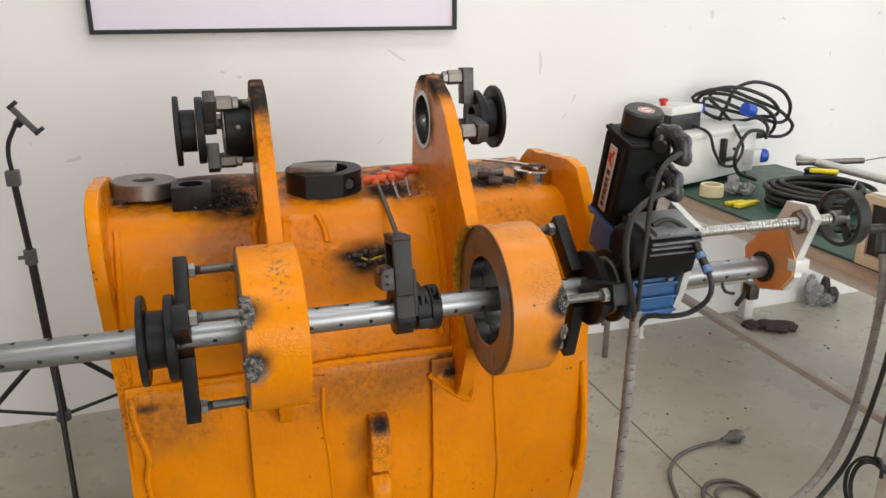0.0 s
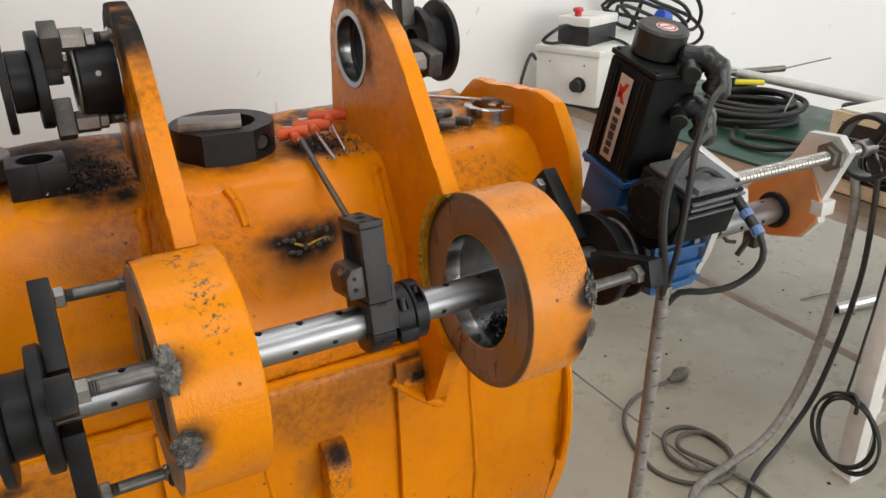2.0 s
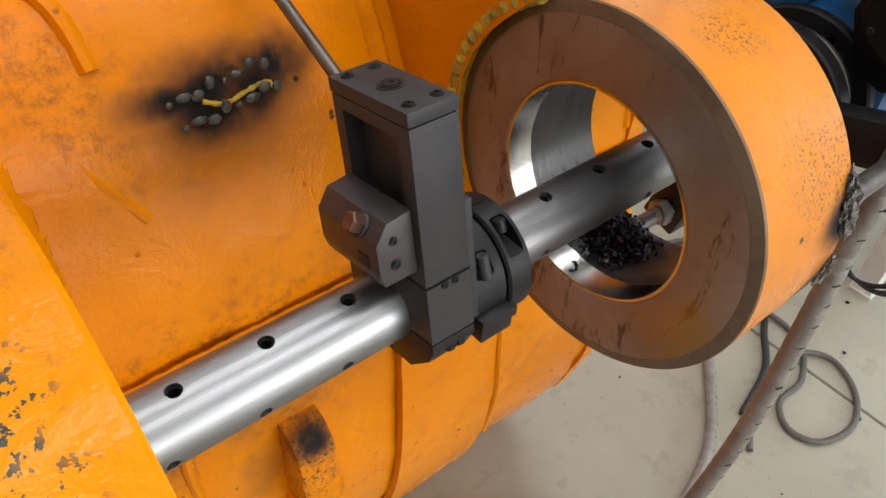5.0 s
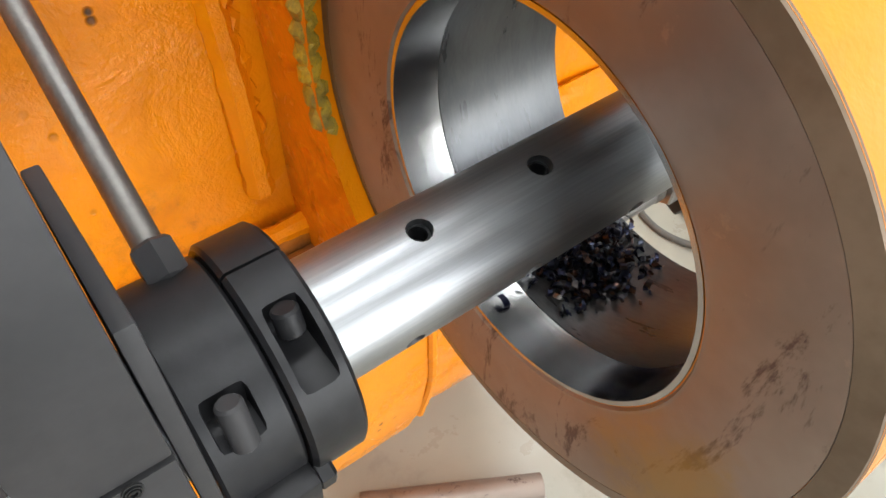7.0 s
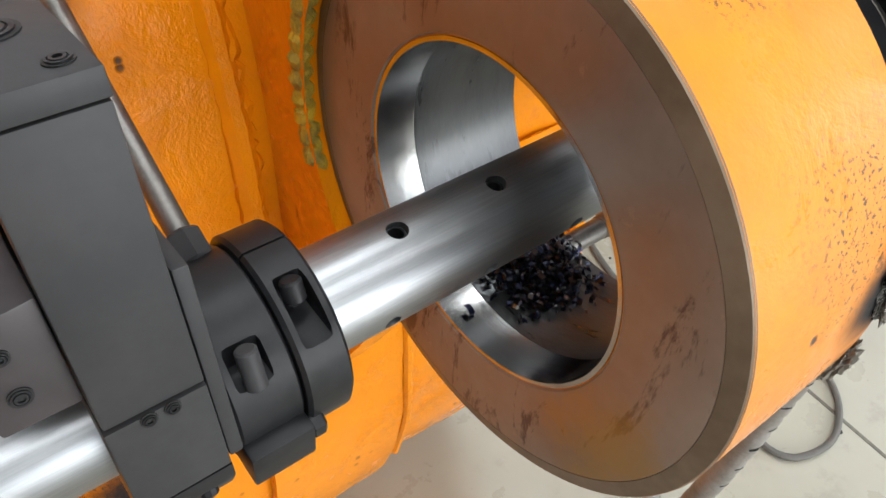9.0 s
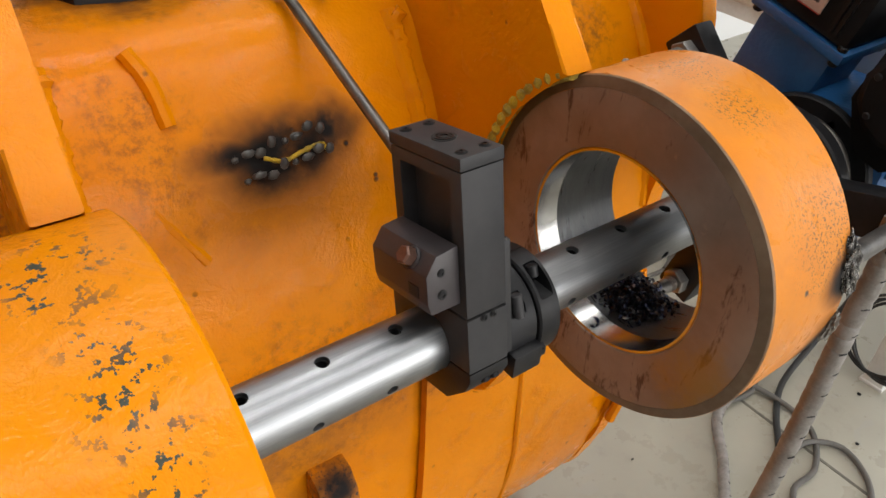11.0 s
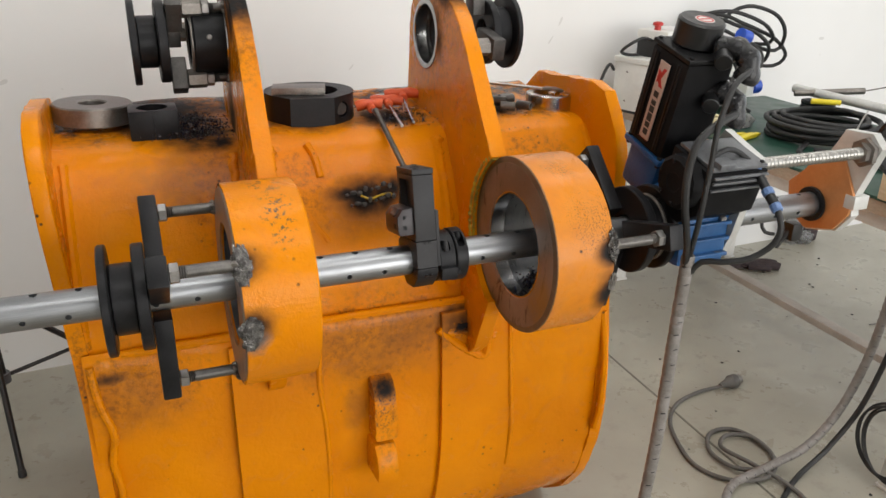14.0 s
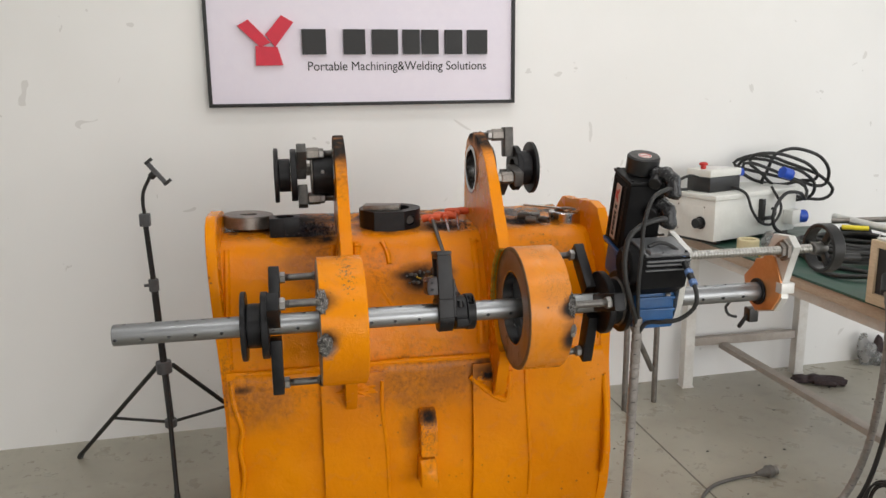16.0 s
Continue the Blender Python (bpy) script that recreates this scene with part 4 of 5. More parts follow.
face_screw((X0 + X1) / 2, -0.008, 0.1501, 0.0070, head, (0, 0, 1))
BAR_CUT = ((0.3, AY, AZ), (0.39, AY, AZ), 0.0247, 40)
base = part("clamp_base", turned(prism([(Y0 - 0.0008, -0.0072), (Y0 - 0.0008, 0.0355), (Y1, 0.0355), (0.043, 0.026), (0.043, -0.0072)], X0 - 0.0006, X1, 0.001)), "dark_grey", head)
recut(base, "dark_grey", rod(*BAR_CUT))
low = part("clamp_foot", turned(prism([(Y0 - 0.0006, -0.0084), (Y0 - 0.0006, -0.0150), (-0.040, -0.026), (-0.018, -0.043), (0.014, -0.043), (0.040, -0.020), (0.043, -0.0084)], X0 - 0.0004, X1 + 0.0002, 0.001)), "black_oxide", head)
recut(low, "black_oxide", rod(*BAR_CUT))
for x in (X0 + 0.0135, X0 + 0.0215):
    face_screw(x, Y0 - 0.0010, 0.0335, 0.0024, head, (0, -1, 0))
    p, q = HEAD @ Vector((x + 0.002, -0.041, -0.016)), HEAD @ Vector((x + 0.002, -0.0445, -0.0215))
    part("clamp_bolt", rod(p, q, 0.0036, 10), "black_oxide", head)


def bar_y(outline, y0, y1, bevel):
    """An outline of (x, z) drawn out along y."""
    own = BM()
    a = [own.verts.new((x, y0, z)) for x, z in outline]
    c = [own.verts.new((x, y1, z)) for x, z in outline]
    own.faces.new(a)
    own.faces.new(c[::-1])
    for i in range(len(a)):
        j = (i + 1) % len(a)
        own.faces.new((a[i], a[j], c[j], c[i]))
    bmesh.ops.recalc_face_normals(own, faces=own.faces)
    bmesh.ops.bevel(own, geom=own.edges[:], offset=bevel, segments=2, profile=0.6, affect="EDGES")
    return own


cart = part("cartridge", turned(bar_y([(0.3045, 0.0475), (0.3280, 0.0475), (0.3280, 0.0905), (0.3105, 0.0885), (0.3020, 0.0765), (0.3020, 0.0560)], -0.0405, 0.022, 0.0011)), "brown_grey", head)
b0, b1 = HEAD @ Vector((0.3065, -0.020, 0.0815)), HEAD @ Vector((0.2985, -0.020, 0.0875))
part("cutter_bolt", rod(b0, b1, 0.0066, 6), "rust_bolt", cart, "rust-brown hexagon bolt")
part("bolt_washer", rod(b0, b0.lerp(b1, 0.25), 0.0082, 20), "brown_grey", cart)
for x, z, r in ((0.3135, 0.0760, 0.0024), (0.3135, 0.0600, 0.0030)):
    face_screw(x, -0.0407, z, r, cart, (0, -1, 0))
# thin dark slab drawn as the shade of the insert pocket
part("pocket_shade", turned(box(0.3014, 0.3022, -0.031, -0.020, 0.0575, 0.066, 0.0003)), "gap_shade", cart)
col = part("collar", lathe(disc_prof(X1 + 0.0068, 0.3968, 0.0415, 0.0012, 0.0247), AY, AZ, 72), "black_oxide", head)
recut(col, "black_oxide", box(0.3735, 0.3885, 1.300, 1.3305, 0.9435, 0.9575, 0.0025), box(0.352, 0.40, 1.295, 1.336, 0.9605, 0.9617, 0))
part("collar_pin", rod((0.381, 1.3245, 0.9590), (0.381, 1.3175, 0.9425), 0.0044, 16), "dark_grey", head)
part("collar_ear", box(0.369, 0.3965, 1.3035, 1.326, 0.8985, 0.9185, 0.0015), "black_oxide", head)
part("ear_bolt", rod((0.3965, 1.311, 0.908), (0.4035, 1.311, 0.908), 0.0062, 6), "black_oxide", head)
lock = part("lock_collar", lathe(disc_prof(0.3975, 0.4185, 0.044, 0.0016, 0.0247), AY, AZ, 72), "black_oxide", head)
recut(lock, "black_oxide", box(0.4015, 0.4145, 1.300, 1.3435, 0.9485, 0.9660, 0.003), box(0.39, 0.43, 1.3585, 1.3597, 0.951, 0.98, 0))
part("lock_screw", rod((0.408, 1.3395, 0.9650), (0.408, 1.3355, 0.9560), 0.0046, 16), "black_oxide", head)

# the long hexagon key standing in the collar
key = thing("long_hex_key", "long grey steel key leaning against the bucket top", "hex key", at=(0.376, 1.385, 0.96))
part("shaft", rod((0.386, 1.387, 0.958), (0.391, 1.725, 1.086), 0.0052, 14), "rod_steel", key)
part("hex_end", rod((0.3865, 1.374, 0.9530), (0.3862, 1.388, 0.9585), 0.0078, 6), "dark_grey", key)

# ---- the drive unit ----
drive = thing("drive_unit", "black and blue boring drive with a screw feed on the bar", "boring machine", at=(0.85, 1.36, 0.86))
LEAN_M = pose(0.845, 1.398, 1.062, 15, 0, 0)


def leaned(bm):
    bm.transform(LEAN_M)
    return bm


# blue gearbox round the bar
own = box(0.8065, 0.912, 1.272, 1.44, 0.868, 1.0, 0.012)
rod((0.80, AY, AZ), (0.893, AY, AZ), 0.066, 40, own)
gear = part("gearbox", own, "blue", drive, "blue painted cast gearbox")
for z in (0.885, 0.915, 0.945, 0.975):
    part("rib", box(0.814, 0.908, 1.262, 1.28, z, z + 0.007, 0.002), "blue", gear)
part("output_ring", lathe(disc_prof(0.7885, 0.7995, 0.062, 0.002, 0.026), AY, AZ, 56), "dull_steel", drive, "dull steel ring")
for a in (20, 95, 165, 240, 310):
    y, z = AY - 0.064 * math.sin(radians(a)), AZ + 0.064 * math.cos(radians(a))
    part("gear_bolt", rod((0.794, y, z), (0.8, y, z), 0.005, 6), "zinc", drive)
for z in (0.888, 0.955):
    part("tie_bolt", rod((0.884, 1.268, z), (0.896, 1.268, z), 0.005, 10), "zinc", drive)
own = leaned(box(-0.040, 0.040, -0.046, 0.046, -0.095, -0.013, 0.010))
neck = part("gear_neck", own, "blue", drive)
part("motor_flange", leaned(box(-0.050, 0.050, -0.056, 0.056, -0.0128, -0.001, 0.003)), "blue", drive, "blue flange plate")
for x in (-0.043, 0.043):
    for y in (-0.048, 0.048):
        part("flange_bolt", leaned(rod((x, y, -0.018), (x, y, 0.004), 0.005, 10)), "black_oxide", drive)
# the servo motor
own = leaned(box(-0.0475, 0.0475, -0.052, 0.052, 0, 0.178, 0.008))
motor = part("motor", own, "satin_black", drive, "matt black motor")
for y in (-0.036, -0.0295, 0.0295, 0.036):
    part("motor_fin", leaned(box(-0.0505, -0.0478, y - 0.0022, y + 0.0022, 0.008, 0.17, 0.0008)), "black_paint", motor)
part("motor_cover", leaned(box(-0.049, 0.049, -0.0535, 0.0535, 0.1785, 0.187, 0.003)), "black_paint", motor)
for x in (-0.041, 0.041):
    for y in (-0.045, 0.045):
        part("cover_screw", leaned(rod((x, y, 0.1873), (x, y, 0.1905), 0.004, 10)), "black_oxide", motor)
own = leaned(lathe(disc_prof(0, 0.046, 0.040, 0.004), 0, 0, 40, None, True, pose(0.006, 0.012, 0.1875, 0, -90, 0)))
cap = part("encoder_cap", own, "black_plastic", motor, "round black cap with a red and white sticker")
part("sticker", leaned(lathe(disc_prof(0.0462, 0.0468, 0.0165, 0.0002), 0, 0, 32, None, True, pose(0.006, 0.006, 0.1875, 0, -90, 0))), "label_white", cap, "round white sticker")
part("sticker_ring", leaned(lathe(disc_prof(0.0469, 0.0473, 0.0145, 0.0001, 0.0115), 0, 0, 32, None, True, pose(0.006, 0.006, 0.1875, 0, -90, 0))), "red", cap, "red printed ring")
part("sticker_bar", leaned(box(-0.003, 0.015, 0.0045, 0.0075, 0.2345, 0.235, 0)), "red", cap)
plate = part("name_plate", leaned(box(-0.0530, -0.0508, -0.0135, 0.0135, 0.018, 0.162, 0.0006)), "label_beige", motor, "dusty beige name plate with red emblem and black blocks")
part("plate_border", leaned(box(-0.0532, -0.0531, -0.0138, 0.0138, 0.0172, 0.0178, 0)), "red", plate)
for pts in (((-0.010, 0.118), (0.0, 0.118), (0.0075, 0.132), (0.001, 0.135)), ((-0.010, 0.152), (-0.002, 0.152), (0.004, 0.138), (-0.001, 0.133)), ((0.002, 0.126), (0.0105, 0.123), (0.0105, 0.147), (0.002, 0.143))):
    own = BM()
    vs = [own.verts.new((-0.0533, y, z)) for y, z in pts] + [own.verts.new((-0.0529, y, z)) for y, z in pts]
    own.faces.new(vs[:4])
    own.faces.new(vs[4:][::-1])
    for i in range(4):
        own.faces.new((vs[i], vs[(i + 1) % 4], vs[4 + (i + 1) % 4], vs[4 + i]))
    part("emblem", leaned(own), "red", plate, "red printed emblem piece")
for z0, z1 in ((0.098, 0.109), (0.083, 0.092), (0.069, 0.081), (0.052, 0.067), (0.040, 0.050), (0.026, 0.037)):
    part("printed_block", leaned(box(-0.0533, -0.0529, -0.0065, 0.0065, z0, z1, 0)), "sign_black", plate, "black printed block")
# connectors wrapped in film
for y, z, name in ((-0.04, 0.196, "encoder_connector"), (-0.045, 0.120, "power_connector")):
    own = leaned(tube([(0.022, y + 0.01, z), (0.034, y - 0.015, z + 0.010), (0.042, y - 0.038, z + 0.006), (0.043, y - 0.050, z - 0.014), (0.041, y - 0.050, z - 0.030)], 0.0165, 16, 0.006, None,
                      lambda i: 0.0195 + 0.0022 * math.sin(i * 1.7) + 0.001 * math.sin(i * 0.6)))
    c = part(name, own, "film", motor, "black elbow connector wrapped in clear film")
    part("connector_cap", leaned(rod((0.016, y - 0.012, z - 0.002), (0.002, y - 0.032, z - 0.006), 0.0145, 24)), "black_plastic", c)
# feed gear housing with a round black end
FM = pose(0.0, 1.262, 1.046, 15, 0, 0)


def fed(bm):
    bm.transform(FM)
    return bm


feed = part("feed_housing", fed(prism([(-0.050, 0.030), (0.052, 0.030), (0.052, -0.046), (0.020, -0.088), (-0.012, -0.088), (-0.050, -0.050)], 0.792, 0.9120, 0.004)), "satin_black", drive, "black feed gear housing")
cover = part("feed_end", fed(lathe([(0.768, 0), (0.768, 0.016), (0.7665, 0.018), (0.7665, 0.040), (0.772, 0.047), (0.7915, 0.048), (0.7915, 0)], 0, -0.010, 12, None, False)), "satin_black", feed, "matt black bolted end cover")
for i in range(6):
    a = radians(60 * i + 20)
    part("cover_bolt", fed(rod((0.7664, 0.036 * math.sin(a), -0.010 + 0.036 * math.cos(a)), (0.7640, 0.036 * math.sin(a), -0.010 + 0.036 * math.cos(a)), 0.0035, 10)), "black_oxide", cover)
part("feed_lid", fed(box(0.800, 0.9105, -0.046, 0.048, 0.0305, 0.0375, 0.002)), "lid_grey", feed, "grey metal lid")
part("lid_block", fed(box(0.806, 0.836, -0.052, -0.026, 0.0378, 0.0475, 0.0015)), "lid_grey", feed, "grey sensor block")
for z, d in ((-0.001, 0.0035), (0.012, 0.0045), (0.022, 0.0040)):
    part("feed_fin", fed(box(0.800, 0.9105, -0.0560, -0.0503, z, z + d, 0.001)), "lid_grey", feed)
for x in (0.842, 0.904):
    part("lid_screw", fed(rod((x, -0.038, 0.0377), (x, -0.038, 0.0407), 0.004, 10)), "black_oxide", feed)
# screw feed
part("feed_plate", prism([(1.324, 1.102), (1.234, 1.072), (1.236, 1.050), (1.266, 0.925), (1.286, 0.875), (1.41, 0.875), (1.43, 0.95)], 0.9140, 0.9290, 0.0012), "alu", drive, "white milled aluminium plate")
scr = thread((0.9293, 1.262, 1.052), (1.272, 1.262, 1.052), 0.0116, 0.0085, None, 28)
part("feed_screw", scr, "screw_steel", drive, "shiny threaded feed screw")
brk = part("end_bracket", prism([(1.316, 1.083), (1.256, 1.088), (1.230, 1.064), (1.270, 0.955), (1.262, 0.925), (1.29, 0.885), (1.36, 0.864), (1.412, 0.892), (1.425, 0.95), (1.37, 1.005), (1.342, 1.03)], 1.200, 1.219, 0.0012), "alu", drive, "white milled aluminium end bracket")
part("bracket_face", prism([(1.298, 1.026), (1.262, 0.965), (1.266, 0.926), (1.293, 0.888), (1.36, 0.868), (1.409, 0.895), (1.421, 0.95), (1.385, 0.985), (1.372, 1.008), (1.345, 1.012), (1.33, 1.03)], 1.1935, 1.1995, 0.0006), "face_orange", brk, "orange-brown plate face")
part("bar_seal", lathe(disc_prof(1.187, 1.1933, 0.035, 0.001, 0.0248), AY, AZ, 48), "black_oxide", brk)
part("screw_nut", lathe([(1.180, 0.0118), (1.180, 0.02), (1.190, 0.02), (1.190, 0.028), (1.1995, 0.028), (1.1995, 0.0118)], 1.262, 1.052, 6), "dull_steel", brk, "oily dark screw nut plate")
part("clamp_tab", box(1.193, 1.229, 1.256, 1.280, 0.939, 0.966, 0.001), "alu", brk)
wheel = thing("handwheel", "black spoked handwheel on the end of the feed screw", "handwheel", at=(1.30, 1.262, 0.99))
part("rim", lathe([(1.292, 0.062), (1.320, 0.062), (1.322, 0.060), (1.322, 0.054), (1.320, 0.052), (1.292, 0.052), (1.290, 0.054), (1.290, 0.060)], 1.262, 1.052, 56), "black_plastic", wheel)
part("hub", lathe(disc_prof(1.273, 1.310, 0.016, 0.002), 1.262, 1.052, 28), "zinc", wheel, "steel hub nut")
for a in (0, 120, 240):
    own = box(1.298, 1.308, -0.009, 0.009, 0.012, 0.0525, 0.002)
    own.transform(Matrix.Translation((0, 1.262, 1.052)) @ Matrix.Rotation(radians(a + 28), 4, "X"))
    part("spoke", own, "black_plastic", wheel)
part("crank_grip", rod((1.322, 1.225, 1.035), (1.378, 1.222, 1.032), 0.010, 18), "black_plastic", wheel)


# ---- cables and hoses ----
def cable(name, label, pts, r, mat, step=0.012, category="cable", seg=10):
    ob = finish(name, tube(pts, r, seg, step), mat)
    return tagged(ob, label, category)


HOSE = [(0.797, 1.235, 0.912), (0.795, 1.236, 0.80), (0.787, 1.235, 0.50), (0.789, 1.262, 0.18), (0.82, 1.285, 0.055), (0.93, 1.30, 0.018), (1.09, 1.35, 0.018), (1.23, 1.45, 0.018), (1.34, 1.545, 0.02), (1.48, 1.565, 0.03),
        (1.61, 1.56, 0.07), (1.71, 1.56, 0.17), (1.767, 1.555, 0.34), (1.785, 1.55, 0.55), (1.786, 1.55, 0.72), (1.782, 1.56, 0.80), (1.786, 1.575, 0.845)]
hose_line = smooth_line(HOSE, 0.0045)


def ridged(i):
    return 0.0118 - (0.0013 if i % 5 == 0 else 0.0)


hose = finish("wrapped_hose", tube(None, 0.0118, 14, line=hose_line, radii=ridged), "spiral")
tagged(hose, "dirty grey spiral-wrapped cable hose looping over the floor", "hose")
rng = random.Random(8)
slits = None
for i in range(14, len(hose_line) - 14, 7):
    p, d = hose_line[i], (hose_line[i + 1] - hose_line[i - 1]).normalized()
    side = (Vector((-0.35, -0.9, 0.25)) - d * d.dot(Vector((-0.35, -0.9, 0.25)))).normalized()
    side = Matrix.Rotation(rng.uniform(-0.25, 0.25), 3, d) @ side
    w = d.cross(side).normalized()
    c = p + side * 0.0116
    slits = tube([c - w * 0.0042 - side * 0.001, c, c + w * 0.0042 - side * 0.001 + d * 0.0015], 0.0009, 5, 0.004, slits)
# near-black strips laid on the hose as shade in the wrap gaps
sl = part("wrap_shade", slits, "gap_shade", hose, "thin dark strips drawn as the shade between the wraps")
tagged(sl, "", "", "", "stuff")
cable("motor_cable", "black motor cable hanging from the upper connector", [(0.884, 1.262, 1.215), (0.850, 1.222, 1.222), (0.806, 1.202, 1.205), (0.786, 1.199, 1.147), (0.782, 1.198, 1.079), (0.778, 1.199, 1.005), (0.787, 1.216, 0.945), (0.797, 1.234, 0.90), (0.796, 1.236, 0.86)], 0.0048, "rubber")
cable("motor_cable", "thick black motor cable beside the gearbox", [(0.882, 1.278, 1.140), (0.850, 1.238, 1.150), (0.795, 1.210, 1.146), (0.755, 1.204, 1.120), (0.744, 1.204, 1.072), (0.748, 1.205, 1.018), (0.768, 1.214, 0.960), (0.789, 1.230, 0.912), (0.794, 1.235, 0.87)], 0.0064, "rubber")
conn = thing("inline_connector", "black inline cable connector with blue nuts", "connector", at=(0.9, 1.17, 0.985))
C0, C1 = Vector((0.897, 1.222, 1.062)), Vector((0.893, 1.152, 1.008))
for a, c, r, mat, nm in ((0.0, 0.14, 0.0095, "blue_plastic", "nut"), (0.14, 0.52, 0.0078, "black_plastic", "sleeve"), (0.50, 0.64, 0.0098, "blue_plastic", "nut"), (0.64, 0.85, 0.0085, "black_plastic", "sleeve"), (0.84, 1.0, 0.0095, "blue_plastic", "nut")):
    part(nm, rod(C0.lerp(C1, a), C0.lerp(C1, c), r, 14 if mat != "blue_plastic" else 10), mat, conn)
cable("sensor_cable", "thin black cable from housing to connector", [(0.815, 1.232, 1.086), (0.845, 1.236, 1.094), (0.876, 1.238, 1.084), (0.897, 1.224, 1.064)], 0.0048, "rubber")
cable("sensor_cable", "thin black cable drooping below the connector", [(0.893, 1.153, 1.009), (0.896, 1.143, 0.985), (0.892, 1.146, 0.955), (0.866, 1.165, 0.924), (0.83, 1.19, 0.912), (0.810, 1.215, 0.905), (0.797, 1.234, 0.87)], 0.0052, "rubber")
part_y = cable("lever_cable", "short black wires with a switch under the bracket", [(1.165, 1.42, 0.885), (1.15, 1.43, 0.86), (1.155, 1.42, 0.84), (1.175, 1.415, 0.835)], 0.004, "rubber")
sw = thing("limit_switch", "black limit switch lever below the feed bracket", "switch", at=(1.2, 1.40, 0.82))
part("switch_body", box(1.195, 1.222, 1.385, 1.415, 0.825, 0.8635, 0.004), "black_plastic", sw)
part("switch_lever", rod((1.2, 1.40, 0.846), (1.18, 1.41, 0.806), 0.006, 10), "black_plastic", sw)

cable("box_cable", "black cable hanging from the wooden box to the floor", [(1.797, 1.52, 0.86), (1.785, 1.505, 0.80), (1.787, 1.495, 0.55), (1.75, 1.515, 0.24), (1.67, 1.53, 0.08), (1.56, 1.52, 0.014), (1.46, 1.47, 0.01), (1.36, 1.40, 0.009), (1.22, 1.36, 0.009)], 0.0075, "rubber")
cable("floor_cable", "grey-black power cable lying in loops on the floor", [(1.66, 1.962, 0.02), (1.58, 1.975, 0.008), (1.47, 1.945, 0.007), (1.385, 1.87, 0.007), (1.335, 1.76, 0.007), (1.32, 1.66, 0.007), (1.37, 1.575, 0.010), (1.47, 1.545, 0.016), (1.55, 1.60, 0.01), (1.575, 1.69, 0.008),
       (1.54, 1.77, 0.008), (1.46, 1.775, 0.008), (1.40, 1.70, 0.010), (1.41, 1.61, 0.016), (1.49, 1.57, 0.022), (1.555, 1.62, 0.018), (1.56, 1.71, 0.014), (1.50, 1.745, 0.012), (1.44, 1.70, 0.016), (1.46, 1.6, 0.024), (1.50, 1.50, 0.014),
       (1.49, 1.40, 0.009), (1.40, 1.335, 0.008), (1.31, 1.33, 0.008), (1.265, 1.28, 0.008), (1.29, 1.225, 0.008), (1.38, 1.205, 0.008), (1.465, 1.25, 0.008), (1.50, 1.33, 0.010), (1.44, 1.385, 0.014), (1.36, 1.38, 0.010), (1.27, 1.37, 0.008), (1.16, 1.30, 0.008)], 0.0065, "grey_cable", 0.014)
plug = thing("power_plug", "dark grey rubber power plug lying on the floor", "plug", at=(1.70, 1.967, 0))
part("grip", lathe([(0, 0), (0, 0.008), (0.02, 0.012), (0.045, 0.018), (0.05, 0.023), (0.072, 0.023), (0.074, 0.020), (0.074, 0)], 0, 0, 24, None, False, pose(1.655, 1.962, 0.0235, 0, 0, 8)), "grey_cable", plug)
part("sleeve", rod((1.7275, 1.9722, 0.0235), (1.747, 1.975, 0.0235), 0.0175, 24), "dull_steel", plug)
# coil hanging on the bench leg
coil = []
for i in range(64):
    a = radians(360 * i / 16)
    k = 1 + 0.10 * math.sin(i * 0.37)
    coil.append((1.724 + 0.004 * math.sin(i * 0.5) - 0.0015 * (i // 16), 1.395 + 0.088 * k * math.sin(a) + 0.012 * math.sin(i * 0.2), 0.165 + 0.108 * k * math.cos(a)))
coil += [(1.728, 1.42, 0.26), (1.73, 1.42, 0.34), (1.738, 1.415, 0.5), (1.742, 1.41, 0.68), (1.76, 1.41, 0.752)]
cable("hanging_coil", "thin black cable coiled and hung on the bench leg", coil, 0.0036, "rubber", 0.012, "cable", 8)
cable("cable_end", "thin black cable tail with a plug", [(1.722, 1.42, 0.275), (1.717, 1.40, 0.285), (1.715, 1.385, 0.27), (1.716, 1.383, 0.235)], 0.0055, "rubber", 0.01)

# ---- the work bench ----
bench = thing("work_bench", "white steel work bench with a dark green mat top", "workbench", at=(2.15, 2.1, 0))
part("bench_board", box(1.812, 2.55, 1.30, 2.90, 0.715, 0.756, 0.003), "bench_wood", bench, "pale board")
part("bench_mat", box(1.806, 2.552, 1.295, 2.902, 0.7565, 0.766, 0.002), "green_mat", bench, "dark green mat")
for x, y in ((1.752, 1.372), (2.47, 1.365), (2.47, 2.885), (1.83, 2.84)):
    leg = part("leg", box(x - 0.0, x + 0.05, y, y + 0.05, 0.008, 0.7145, 0.003), "leg_paint", bench, "scuffed white square-tube leg")
    part("foot", box(x - 0.004, x + 0.054, y - 0.004, y + 0.054, 0, 0.0078, 0.001), "leg_paint", leg)
for x0, x1, y0, y1, z0, z1 in ((1.8025, 2.46, 1.377, 1.417, 0.16, 0.20), (1.885, 2.465, 2.895, 2.93, 0.19, 0.23), (2.04, 2.085, 1.4175, 2.8945, 0.175, 0.2), (1.8025, 2.465, 1.379, 1.415, 0.66, 0.7145), (1.835, 1.87, 1.42, 2.835, 0.67, 0.7145)):
    part("rail", box(x0, x1, y0, y1, z0, z1, 0.002), "rail_paint" if z0 < 0.3 else "leg_paint", bench)
# gusset where the near leg meets its rail
part("gusset", box(1.8025, 1.826, 1.379, 1.415, 0.2003, 0.245, 0.001), "leg_paint", bench)

